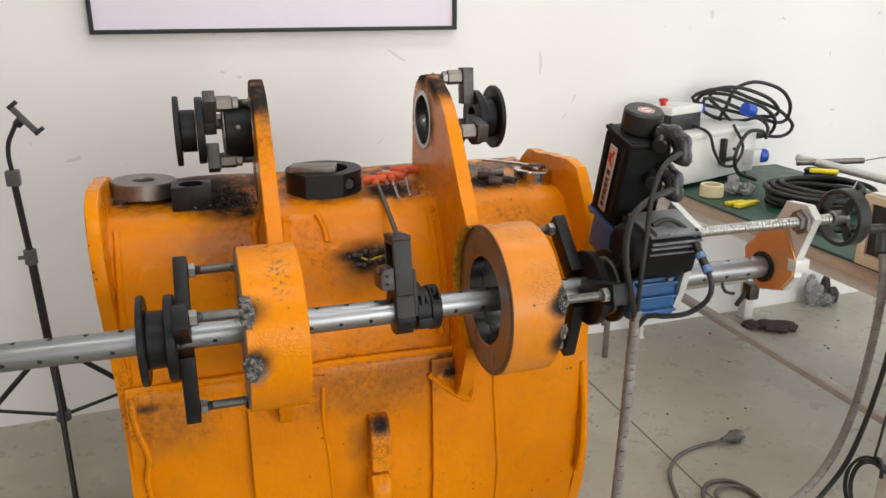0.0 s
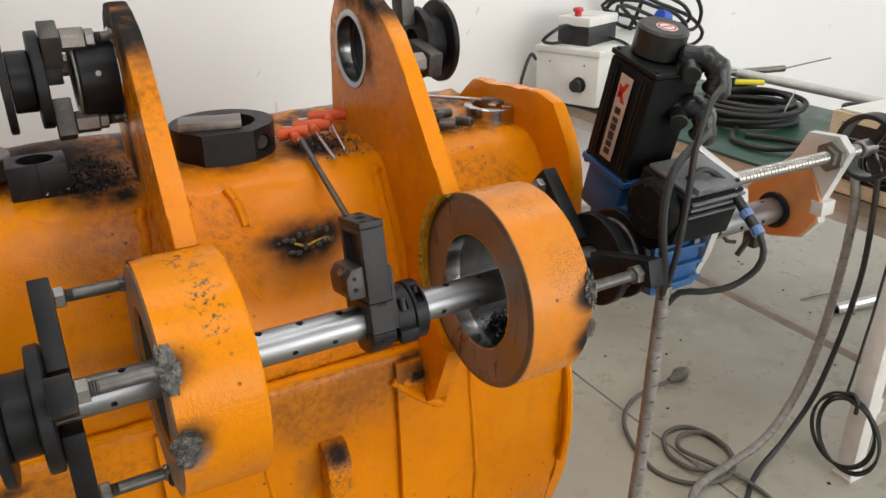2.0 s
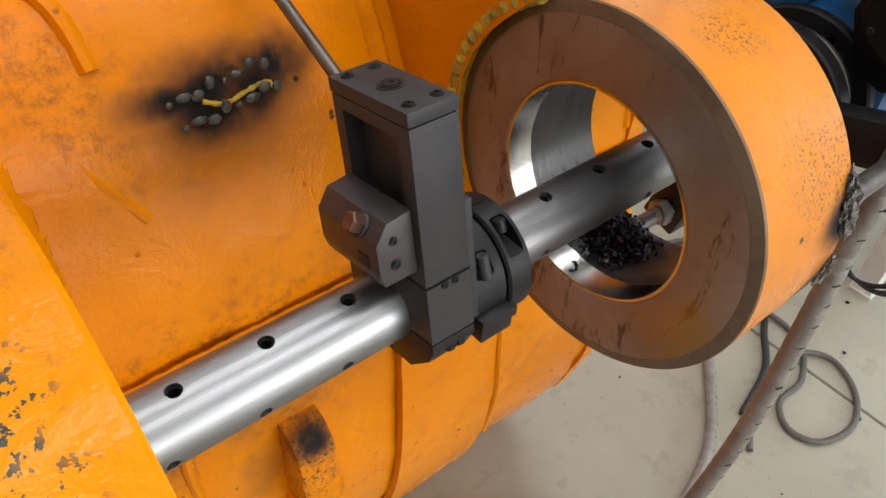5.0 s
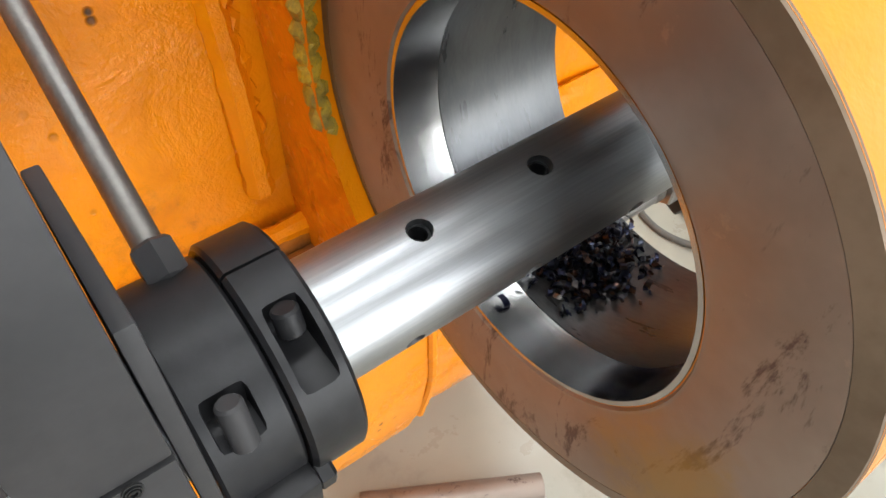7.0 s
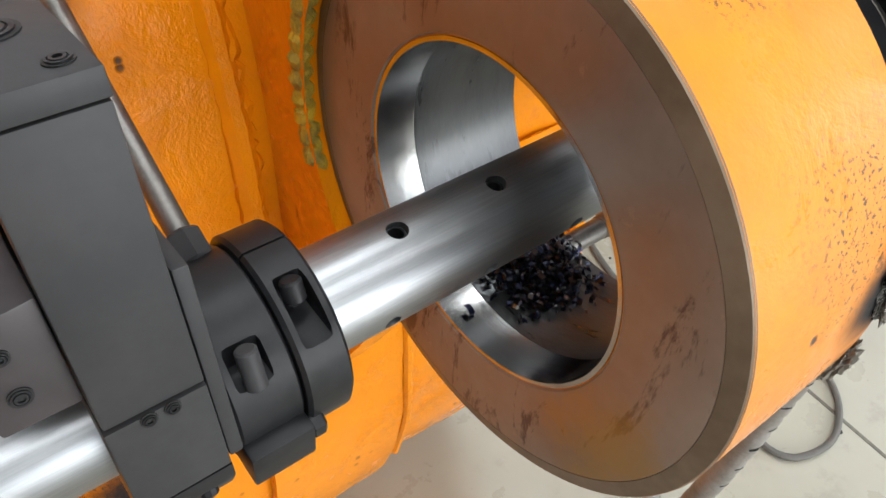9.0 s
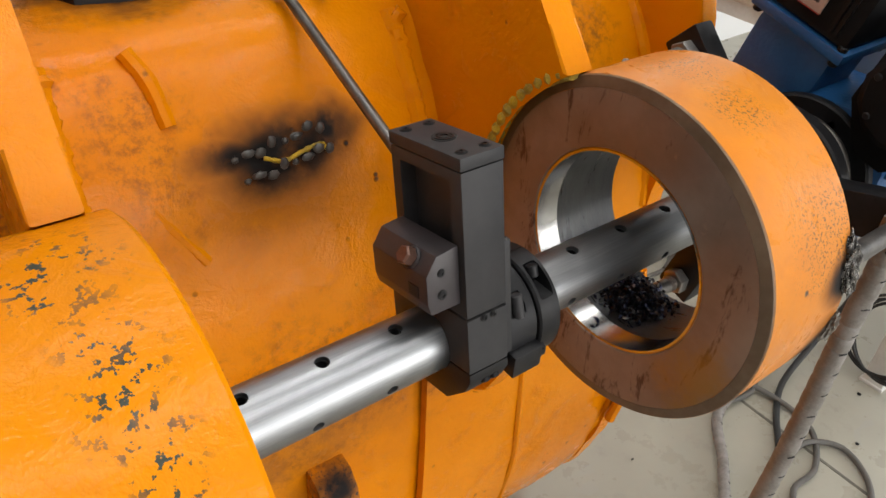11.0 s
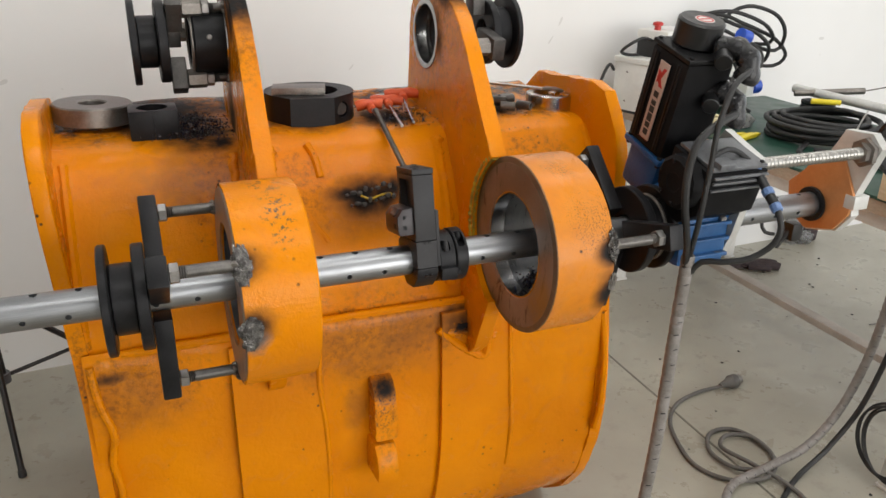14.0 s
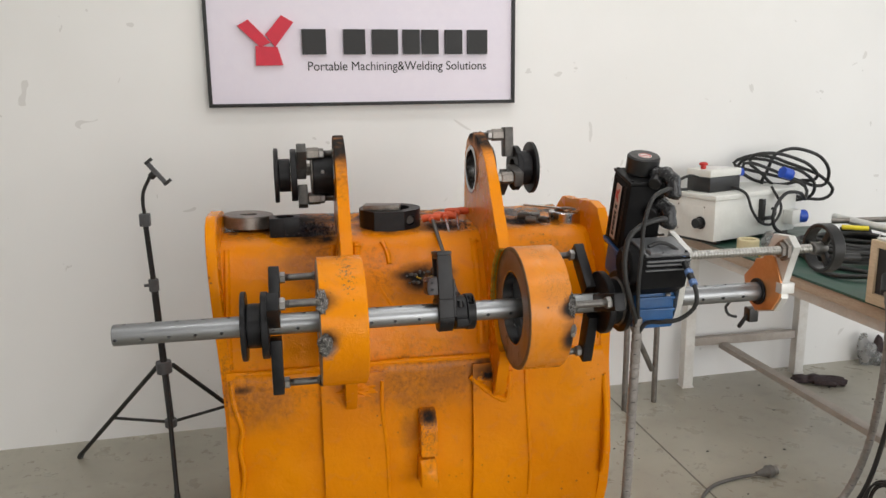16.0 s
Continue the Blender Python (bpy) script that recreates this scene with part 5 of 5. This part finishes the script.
# dark stand legs behind the hose
stand = thing("tool_stand", "dark steel stand legs beside the bench", "stand", at=(1.6, 2.72, 0))
for p, q in (((1.615, 2.72, 0), (1.615, 2.72, 0.62)), ((1.60, 2.72, 0.16), (1.44, 2.66, 0.45)), ((1.44, 2.66, 0.0), (1.44, 2.66, 0.62))):
    part("stand_leg", rod(p, q, 0.013, 14), "dull_steel", stand)
part("stand_top", box(1.42, 1.64, 2.64, 2.74, 0.62, 0.64, 0.003), "dull_steel", stand)

# ---- on the bench ----
made_before = set(scene.objects)
cab = thing("control_cabinet", "pale grey-white steel control cabinet on the bench", "control cabinet", at=(2.0, 2.72, 0.766))
body = part("body", box(1.80, 2.36, 2.60, 2.86, 0.784, 0.9625, 0.003), "white_paint", cab)
part("lid", box(1.794, 2.366, 2.594, 2.866, 0.963, 0.985, 0.004), "white_paint", cab)
for x in (1.83, 2.30):
    part("skid", box(x, x + 0.03, 2.61, 2.85, 0.766, 0.7835, 0.002), "black_plastic", cab)
part("side_panel", box(1.7978, 1.7998, 2.66, 2.76, 0.82, 0.93, 0.0008), "white_paint", cab)
knob = part("side_socket", rod((1.7975, 2.672, 0.86), (1.762, 2.672, 0.86), 0.022, 24), "black_plastic", cab, "black round socket")
part("socket_collar", rod((1.7977, 2.672, 0.86), (1.79, 2.672, 0.86), 0.028, 24), "black_plastic", knob)
for y, z in ((2.655, 0.93), (2.80, 0.93), (2.80, 0.82)):
    part("panel_screw", rod((1.7976, y, z), (1.7955, y, z), 0.004, 10), "dull_steel", cab)
part("front_switch", box(2.088, 2.108, 2.575, 2.5995, 0.84, 0.95, 0.004), "black_plastic", cab)
part("switch_handle", box(2.09, 2.145, 2.560, 2.576, 0.856, 0.873, 0.004), "black_plastic", cab)
part("switch_handle", tube([(2.135, 2.568, 0.863), (2.158, 2.565, 0.872), (2.16, 2.565, 0.895), (2.143, 2.567, 0.905)], 0.007, 8, 0.008), "black_plastic", cab)
part("socket_box", box(2.27, 2.332, 2.55, 2.5995, 0.82, 0.885, 0.004), "white_paint", cab, "grey socket box")
part("blue_plug", rod((2.332, 2.572, 0.85), (2.375, 2.562, 0.85), 0.030, 24), "blue_plug", cab, "round blue plug")
pend = thing("control_pendant", "white control pendant with a red stop button on the cabinet", "control box", at=(1.92, 2.74, 0.985))
part("pendant_base", box(1.855, 2.055, 2.68, 2.81, 0.9855, 1.052, 0.005), "black_plastic", pend)
part("pendant_box", box(1.852, 2.058, 2.677, 2.813, 1.0525, 1.085, 0.006), "white_paint", pend)
part("screen", box(1.91, 2.03, 2.70, 2.79, 1.0853, 1.0868, 0.0005), "label_white", pend, "pale screen cover")
stop = part("stop_button", lathe([(0, 0), (0, 0.012), (0.014, 0.012), (0.018, 0.019), (0.026, 0.019), (0.03, 0.012), (0.031, 0)], 0, 0, 24, None, False, pose(1.882, 2.745, 1.0852, 0, -90, 0)), "red", pend, "red mushroom button")
part("blue_socket", rod((2.0585, 2.73, 1.055), (2.115, 2.72, 1.06), 0.019, 20), "blue_plug", pend, "blue connector")
cable("pendant_cable", "black cable looping behind the pendant", [(1.8515, 2.75, 1.05), (1.80, 2.75, 1.06), (1.755, 2.77, 1.04), (1.745, 2.80, 1.01), (1.79, 2.80, 0.995), (1.83, 2.78, 0.994)], 0.006, "rubber")
cable("cabinet_cable", "black cables hanging behind the cabinet", [(1.80, 2.865, 0.93), (1.755, 2.855, 0.955), (1.71, 2.85, 0.91), (1.70, 2.86, 0.84), (1.735, 2.86, 0.785), (1.79, 2.875, 0.775)], 0.006, "rubber")
tang = [(2.115, 2.72, 1.06), (2.15, 2.70, 1.10)]
for i in range(40):
    a = radians(i * 33)
    k = 0.72 + 0.30 * math.sin(i * 0.83)
    u, v = 0.19 * k * math.cos(a), 0.105 * k * math.sin(a)
    tang.append((2.36 + u + 0.05 * math.sin(i * 0.41), 2.68 - 0.10 * k * math.sin(a + 0.9) - 0.2 * u, 1.035 + v - 0.42 * u + 0.02 * math.sin(i * 0.7)))
tang += [(2.38, 2.60, 1.0), (2.36, 2.555, 0.93), (2.30, 2.54, 0.965), (2.20, 2.545, 0.97), (2.12, 2.54, 0.90), (2.13, 2.535, 0.82), (2.22, 2.50, 0.775)]
cable("cable_tangle", "tangle of black cable heaped over the cabinet", tang, 0.0078, "rubber", 0.016)
cable("front_cable", "black cable drooping down the cabinet front", [(2.02, 2.70, 1.0), (1.97, 2.58, 0.985), (2.0, 2.565, 0.91), (2.06, 2.56, 0.85), (2.14, 2.555, 0.84), (2.19, 2.556, 0.91), (2.17, 2.6, 1.0)], 0.006, "rubber")
bp = finish("loose_blue_plug", rod((2.24, 2.60, 1.06), (2.29, 2.59, 1.045), 0.026, 20), "blue_plug")
tagged(bp, "blue round power plug hanging in the cables", "plug")
# the cabinet and what lies on it stand askew on the bench
TWIST = Matrix.Translation((1.785, 2.575, 0)) @ Matrix.Rotation(radians(20), 4, "Z") @ Matrix.Translation((-1.80, -2.60, 0))
for ob in [o for o in scene.objects if o not in made_before and o.type == "MESH"]:
    ob.data.transform(TWIST)

roll = finish("tape_roll", lathe(disc_prof(0, 0.048, 0.045, 0.003, 0.032), 0, 0, 40, None, True, pose(1.885, 2.47, 0.7665, 0, -90, 0)), "cream")
tagged(roll, "cream tape roll standing on the green mat", "tape roll")
bag = finish("plastic_bag", lumps([(1.985, 2.47, 0.795, 0.035, 0.035, 0.028), (2.03, 2.45, 0.79, 0.035, 0.03, 0.025), (1.99, 2.48, 0.82, 0.022, 0.022, 0.022)], None, 21, 3), "clear")
tagged(bag, "crumpled translucent plastic bag", "plastic bag")
yt = thing("yellow_cutter", "yellow plastic cutter lying on the mat", "cutter", at=(1.92, 2.31, 0.766))
m = pose(1.905, 2.30, 0.7675, 0, 0, 20)
part("handle", box(-0.05, 0.06, -0.014, 0.014, 0, 0.014, 0.004, None, m), "yellow", yt)
part("blade_end", box(0.06, 0.09, -0.010, 0.010, 0.002, 0.010, 0.002, None, m), "yellow", yt)
part("handle", box(-0.055, 0.03, -0.012, 0.012, 0, 0.013, 0.004, None, m @ pose(0.01, 0.032, 0, 0, 0, -14)), "yellow", yt)
cc = []
for i in range(15 * 9):
    a = radians(360 * i / 15)
    j = i // 15
    cc.append((2.19 + (0.185 - 0.018 * (j % 3)) * math.cos(a) + 0.012 * math.sin(i * 0.31), 2.25 + (0.165 - 0.014 * (j % 3)) * math.sin(a) + 0.01 * math.sin(i * 0.23), 0.778 + 0.0105 * j * 0.72 + 0.004 * math.sin(i * 0.8)))
cable("cable_coil", "coil of thick black cable on the bench", cc, 0.0095, "rubber", 0.02)
cable("loose_cable", "black cable lying across the bench", [(1.99, 2.08, 0.777), (2.05, 1.95, 0.777), (2.02, 1.82, 0.777), (1.93, 1.74, 0.777), (1.86, 1.70, 0.777), (1.90, 1.66, 0.777)], 0.009, "rubber")
cable("loose_cable", "thick black cable at the back of the bench", [(2.12, 1.90, 0.777), (2.0, 1.88, 0.785), (1.91, 1.95, 0.777), (1.92, 2.07, 0.777), (2.04, 2.16, 0.777)], 0.009, "rubber")
tie = finish("cable_tie", tube([(2.17, 2.06, 0.90), (2.165, 2.07, 0.868), (2.165, 2.082, 0.83), (2.17, 2.085, 0.80)], 0.0025, 6, 0.01), "label_white")
tagged(tie, "white cable tie on the cable coil", "cable tie")
ym = finish("yellow_marker", rod((2.24, 2.36, 0.868), (2.32, 2.30, 0.868), 0.010, 14), "yellow")
tagged(ym, "yellow marker lying on the cable coil", "marker")
for p, q, r, lab, nm in (((2.36, 2.56, 0.872), (2.40, 1.90, 0.866), 0.017, "grey galvanised tube laid across the bench", "steel_tube"), ((2.30, 2.50, 0.866), (2.50, 2.36, 0.89), 0.012, "thin grey tube laid across the bench", "steel_tube")):
    tagged(finish(nm, rod(p, q, r, 20, None, None, r * 0.8), "dull_steel" if r < 0.013 else "alu"), lab, "tube", "tubes on the bench")
for cx, cy in ((2.40, 2.47), (2.42, 1.98)):
    pts = [(cx + 0.055 * math.cos(radians(40 * i)), cy + 0.055 * math.sin(radians(40 * i)), 0.776 + 0.0082 * i / 4.5) for i in range(38)]
    cable("cable_bundle", "small bundle of black cable on the bench", pts, 0.0085, "rubber", 0.016)
tagged(finish("thin_wire", tube([(2.50, 2.36, 0.89), (2.56, 2.32, 0.908), (2.63, 2.27, 0.93)], 0.0025, 6, 0.02), "dull_steel"), "thin stiff wire sticking out of a tube", "wire")
wb = thing("wooden_box", "pale plywood box with a dark fan grille on the bench", "wooden box", at=(1.93, 1.55, 0.766))
own = box(1.792, 2.08, 1.42, 1.668, 0.766, 0.972, 0.003)
wbb = part("box_body", own, "box_wood", wb)
cut(wbb, box(1.77, 1.80, 1.44, 1.64, 0.80, 0.95, 0))
wbb.data.materials.clear()
wbb.data.materials.append(M["box_wood"])
sharpen(wbb)
part("dark_panel", box(1.7985, 1.8005, 1.442, 1.638, 0.802, 0.948, 0), "black_plastic", wb, "dark recessed panel")
part("box_lid", box(1.80, 2.07, 1.43, 1.655, 0.9722, 0.979, 0.002), "white_paint", wb, "pale lid plate")
for r in (0.02, 0.032, 0.044, 0.056):
    part("grille_ring", lathe([(1.7925, r), (1.7955, r + 0.0015), (1.7985, r), (1.7955, r - 0.0015)], 1.52, 0.868, 32), "dull_steel", wb, "wire fan-guard ring")
part("hose_gland", rod((1.80, 1.59, 0.872), (1.778, 1.565, 0.825), 0.019, 16), "black_plastic", wb)

# ---- on the floor ----
gl = thing("work_glove", "dark crumpled work glove lying on the floor", "glove", at=(2.49, 2.76, 0))
part("palm", lumps([(2.44, 2.79, 0.016, 0.05, 0.04, 0.018), (2.50, 2.77, 0.018, 0.05, 0.04, 0.02), (2.55, 2.76, 0.015, 0.035, 0.035, 0.016)], None, 31, 3), "glove", gl)
for i, (x, y) in enumerate(((2.60, 2.75), (2.595, 2.72), (2.57, 2.70), (2.52, 2.70))):
    part("finger", tube([(x - 0.05, y + 0.03, 0.016), (x, y, 0.02), (x + 0.035, y - 0.015, 0.013)], 0.013, 10, 0.01), "glove", gl)
pipe = thing("short_pipe", "short chromed pipe lying on the floor", "pipe", at=(2.68, 1.98, 0))
part("pipe_tube", rod((2.56, 1.999, 0.022), (2.80, 1.964, 0.022), 0.022, 28, None, 0.001, 0.018), "bright", pipe)
tagged(finish("wire_offcut", tube([(2.55, 2.14, 0.004), (2.66, 2.12, 0.006), (2.72, 2.10, 0.004)], 0.003, 6, 0.02), "dull_steel"), "bent wire offcut on the floor", "wire")
rag = finish("white_rag", lumps([(2.93, 2.93, 0.05, 0.05, 0.03, 0.07), (2.98, 2.92, 0.03, 0.06, 0.04, 0.04), (2.90, 2.94, 0.10, 0.03, 0.02, 0.07)], None, 41, 3), "clear")
tagged(rag, "crumpled whitish bag by the wall", "bag")
tagged(finish("dark_rag", lumps([(3.03, 2.93, 0.04, 0.05, 0.03, 0.05), (3.0, 2.94, 0.09, 0.025, 0.02, 0.06)], None, 42, 3), "glove"), "dark rag lying against the wall", "rag")
rng = random.Random(77)
crumbs = BM()
for i in range(70):
    x, y = rng.uniform(1.0, 3.0), rng.uniform(1.1, 2.8)
    got = bmesh.ops.create_icosphere(crumbs, subdivisions=1, radius=rng.uniform(0.002, 0.006))
    for v in got["verts"]:
        v.co = Vector((v.co.x * rng.uniform(0.6, 1.8) + x, v.co.y + y, v.co.z * 0.5 + 0.002))
tagged(finish("floor_debris", crumbs, "black_oxide"), "dark crumbs and chips scattered on the floor", "debris", "", "stuff")
tagged(finish("rusty_pipe", rod((0.55, 1.545, 0.021), (0.79, 1.412, 0.021), 0.021, 28, None, 0.001, 0.016), "ring_face"), "rusty brown pipe lying on the floor", "pipe")

# ---- the phone stand ----
tri = thing("phone_tripod", "black phone tripod with a gooseneck holder by the wall", "tripod", at=(-0.49, 2.45, 0))
TX, TY = -0.495, 2.45
part("mast", rod((TX + 0.005, TY, 0.22), (TX - 0.012, TY, 0.78), 0.0125, 20), "tripod", tri)
part("upper_mast", rod((TX - 0.012, TY, 0.78), (TX - 0.022, TY, 1.0), 0.0095, 20), "tripod", tri)
part("mast_clamp", rod((TX - 0.0118, TY, 0.745), (TX - 0.0125, TY, 0.79), 0.018, 16), "tripod_grey", tri)
part("clamp_lever", box(TX - 0.046, TX - 0.022, TY - 0.006, TY + 0.006, 0.762, 0.772, 0.002), "tripod_grey", tri)
part("top_clamp", box(TX - 0.040, TX - 0.004, TY - 0.016, TY + 0.016, 0.985, 1.03, 0.004), "tripod_grey", tri)
part("gooseneck", tube([(TX - 0.022, TY, 1.03), (TX - 0.024, TY, 1.07), (TX - 0.018, TY, 1.11), (TX + 0.002, TY, 1.15), (TX + 0.012, TY, 1.17)], 0.0065, 10, 0.01), "tripod", tri)
hold = part("holder", box(-0.008, 0.008, -0.006, 0.006, -0.05, 0.045, 0.002, None, pose(TX + 0.03, TY - 0.005, 1.175, 0, -38, 0)), "tripod_grey", tri)
for z in (-0.05, 0.045):
    part("jaw", box(-0.008, 0.022, -0.008, 0.008, z - 0.006, z + 0.006, 0.002, None, pose(TX + 0.03, TY - 0.005, 1.175, 0, -38, 0)), "tripod", hold)
part("ball_joint", rod((TX + 0.010, TY, 1.158), (TX + 0.024, TY - 0.003, 1.172), 0.013, 16), "tripod", tri)
hub = part("leg_hub", rod((TX - 0.002, TY, 0.43), (TX - 0.004, TY, 0.475), 0.028, 20), "tripod_grey", tri)
part("slider", rod((TX + 0.004, TY, 0.215), (TX + 0.003, TY, 0.245), 0.022, 20), "tripod_grey", tri)
for dx, dy in ((-0.40, 0.26), (0.03, -0.16), (0.34, 0.30)):
    top, foot = Vector((TX + dx * 0.07, TY + dy * 0.07, 0.452)), Vector((TX + dx, TY + dy, 0.012))
    leg = part("leg", rod(top, foot, 0.0088, 14), "tripod", tri)
    part("rubber_foot", rod(foot - Vector((dx, dy, -0.44)) * 0.02, foot + Vector((dx, dy, 0)) * 0.01 - Vector((0, 0, 0.011)), 0.011, 14), "rubber", leg)
    mid = top.lerp(foot, 0.56)
    part("strut", rod((TX + 0.004 + dx * 0.05, TY + dy * 0.05, 0.23), mid, 0.006, 10), "tripod", leg)

# ---- on top of the bucket ----
d1 = finish("steel_disc", lathe(disc_prof(0, 0.036, 0.070, 0.0025, 0.024), 0, 0, 64, None, True, pose(-0.127, 1.838, 1.073, 6, -88, 0)), "dull_steel")
tagged(d1, "flat turned steel disc with a centre hole, lying on the bucket", "steel disc")
bb = finish("split_block", box(-0.066, 0.018, 1.722, 1.792, 1.056, 1.110, 0.002), "black_oxide")
cut(bb, rod((-0.024, 1.757, 1.0), (-0.024, 1.757, 1.2), 0.027, 36))
cut(bb, box(-0.0248, -0.0238, 1.6, 1.735, 1.0, 1.2, 0))
sharpen(bb)
bb.data.materials.clear()
bb.data.materials.append(M["black_oxide"])
tagged(bb, "small square black split block with a bore", "clamp block")
outline = [(0.09 * math.cos(radians(a)), 0.09 * math.sin(radians(a))) for a in range(-40, 230, 9)]
own = BM()
o2 = [(x, y) for x, y in outline] + [(-0.055, -0.082), (0.03, -0.090)]
lo = [own.verts.new((0.28 + x, 1.822 + y, 1.056)) for x, y in o2]
hi = [own.verts.new((0.28 + x, 1.822 + y, 1.113)) for x, y in o2]
own.faces.new(lo)
own.faces.new(hi)
for i in range(len(lo)):
    j = (i + 1) % len(lo)
    own.faces.new((lo[i], lo[j], hi[j], hi[i]))
bmesh.ops.recalc_face_normals(own, faces=own.faces)
cl = finish("clamp_ring", own, "black_oxide")
cut(cl, rod((0.28, 1.822, 1.0), (0.28, 1.822, 1.2), 0.058, 48))
cut(cl, rod((0.352, 1.66, 1.085), (0.318, 1.80, 1.085), 0.0155, 24))
cut(cl, rod((0.40, 1.775, 1.10), (0.34, 1.80, 1.10), 0.009, 20))
sharpen(cl)
cl.data.materials.clear()
cl.data.materials.append(M["black_oxide"])
tagged(cl, "heavy black split clamp ring with bolt holes on the bucket", "clamp ring")
part("set_screw", rod((0.3289, 1.755, 1.085), (0.3248, 1.772, 1.085), 0.0128, 20), "dark_steel", cl, "recessed steel screw")
part("set_screw", rod((0.3640, 1.790, 1.1008), (0.3500, 1.796, 1.1005), 0.0078, 16), "dark_steel", cl, "recessed steel screw")
pl = finish("steel_plate", box(-0.052, 0.052, -0.026, 0.026, 0, 0.014, 0.001, None, pose(0.254, 1.795, 1.1135, 0, 0, -14)), "dull_steel")
tagged(pl, "small flat ground steel plate on the clamp ring", "steel plate")
rg = finish("steel_ring", lathe([(0, 0.055), (0.030, 0.055), (0.032, 0.053), (0.032, 0.040), (0.03, 0.038), (0, 0.038)], 0, 0, 56, None, True, pose(0.81, 1.765, 1.058, 0, -90, 0)), "bright")
tagged(rg, "shiny turned steel ring lying on the bucket top", "steel ring")
cal = thing("vernier_caliper", "steel vernier caliper lying across the shiny ring", "caliper", at=(0.80, 1.79, 1.09))
mc = pose(0.80, 1.80, 1.0915, 0, 0, -47)
part("beam", box(-0.125, 0.085, -0.007, 0.007, 0, 0.004, 0.0006, None, mc), "bright", cal)
part("slider", box(0.01, 0.06, -0.012, 0.012, -0.001, 0.006, 0.001, None, mc), "dull_steel", cal)
part("jaw", box(0.062, 0.082, -0.05, -0.005, 0, 0.004, 0.001, None, mc), "bright", cal)
part("jaw", box(0.035, 0.05, -0.045, -0.005, 0, 0.004, 0.001, None, mc), "bright", cal)
for p, q, r in (((0.665, 1.79, 1.076), (0.70, 1.765, 1.076), 0.011), ((0.672, 1.735, 1.074), (0.70, 1.72, 1.074), 0.010), ((0.715, 1.742, 1.0735), (0.735, 1.715, 1.0735), 0.0095), ((0.70, 1.80, 1.075), (0.735, 1.80, 1.075), 0.010)):
    tagged(finish("socket", rod(p, q, r, 18, None, 0.001, r * 0.65), "rod_steel"), "oily dark steel socket lying on the bucket top", "socket", "sockets on the bucket")


def t_key(grip_a, grip_b, tip, lab):
    k = thing("t_handle_key", lab, "hex key", "hex keys", at=tip)
    a, b = Vector(grip_a), Vector(grip_b)
    mid = (a + b) / 2
    part("grip", tube([a, a.lerp(b, 0.3) + Vector((0, 0, 0.003)), a.lerp(b, 0.7) + Vector((0, 0, 0.003)), b], 0.011, 12, 0.006, None, lambda i: 0.0105 + 0.0012 * math.sin(i * 1.1)), "orange_grip", k)
    to = (Vector(tip) - mid).normalized()
    part("neck", rod(mid, mid + to * 0.028, 0.009, 14), "orange_grip", k)
    part("shank", rod(mid + to * 0.02, tip, 0.0033, 8), "bright", k, "steel shank")
    part("stub", rod(a, a + (a - b).normalized() * 0.02, 0.003, 8), "bright", k)
    return k


t_key((0.455, 1.862, 1.085), (0.525, 1.842, 1.088), (0.455, 1.678, 1.066), "orange T-handle hex key lying on the bucket top")
t_key((0.415, 1.835, 1.080), (0.478, 1.812, 1.080), (0.424, 1.658, 1.066), "orange T-handle hex key with its shank over the edge")
t_key((0.372, 1.80, 1.078), (0.425, 1.79, 1.082), (0.392, 1.70, 1.072), "orange T-handle hex key beside the clamp ring")

# ---- swarf ----
def swarf(name, label, n, spread, seed, size=0.004):
    g = random.Random(seed)
    own = BM()
    for i in range(n):
        x, y, z = spread(g)
        turn = Euler((g.uniform(0, 6.3), g.uniform(0, 6.3), g.uniform(0, 6.3))).to_matrix()
        r, w, k = size * g.uniform(0.4, 1.1), size * g.uniform(0.3, 1.0), g.randint(4, 6)
        sweep = g.uniform(1.2, 4.2)
        prev = None
        for j in range(k + 1):
            a = sweep * j / k
            p0 = turn @ Vector((r * math.cos(a), r * math.sin(a), 0.25 * w * a)) + Vector((x, y, z))
            p1 = turn @ Vector((r * math.cos(a), r * math.sin(a), 0.25 * w * a + w)) + Vector((x, y, z))
            cur = (own.verts.new(p0), own.verts.new(p1))
            if prev:
                own.faces.new((prev[0], prev[1], cur[1], cur[0]))
            prev = cur
    return tagged(finish(name, own, "swarf"), label, "metal swarf", "", "stuff")


def heap_in_ring(g):
    a = g.gauss(0, 0.17)
    x = min(0.615, max(0.528, g.gauss(0.585, 0.014)))
    thick = max(0.0, 0.017 - 0.05 * abs(a) - 0.25 * abs(x - 0.585))
    r = 0.088 - g.random() * thick
    a += 0.10
    return x, AY + r * math.sin(a) - 0.0, AZ - r * math.cos(a)


swarf("swarf_heap", "heap of blue-black steel chips inside the boss ring", 950, heap_in_ring, 3, 0.0040)


def on_top(cx, cy, sx_, sy_, h):
    return lambda g: (lambda x, y: (x, max(1.672, y), 1.066 + g.random() * h * max(0, 1 - abs(x - cx) / (2 * sx_))))(g.gauss(cx, sx_), g.gauss(cy, sy_))


swarf("swarf_pile", "dark oily swarf by the lug on the bucket top", 900, on_top(0.045, 1.76, 0.034, 0.05, 0.007), 5, 0.003)
swarf("swarf_pile", "scattered dark chips on the bucket top", 260, on_top(0.45, 1.74, 0.035, 0.04, 0.004), 6, 0.003)
swarf("swarf_pile", "fine chips near the shiny ring", 160, on_top(0.68, 1.76, 0.03, 0.04, 0.004), 7, 0.003)
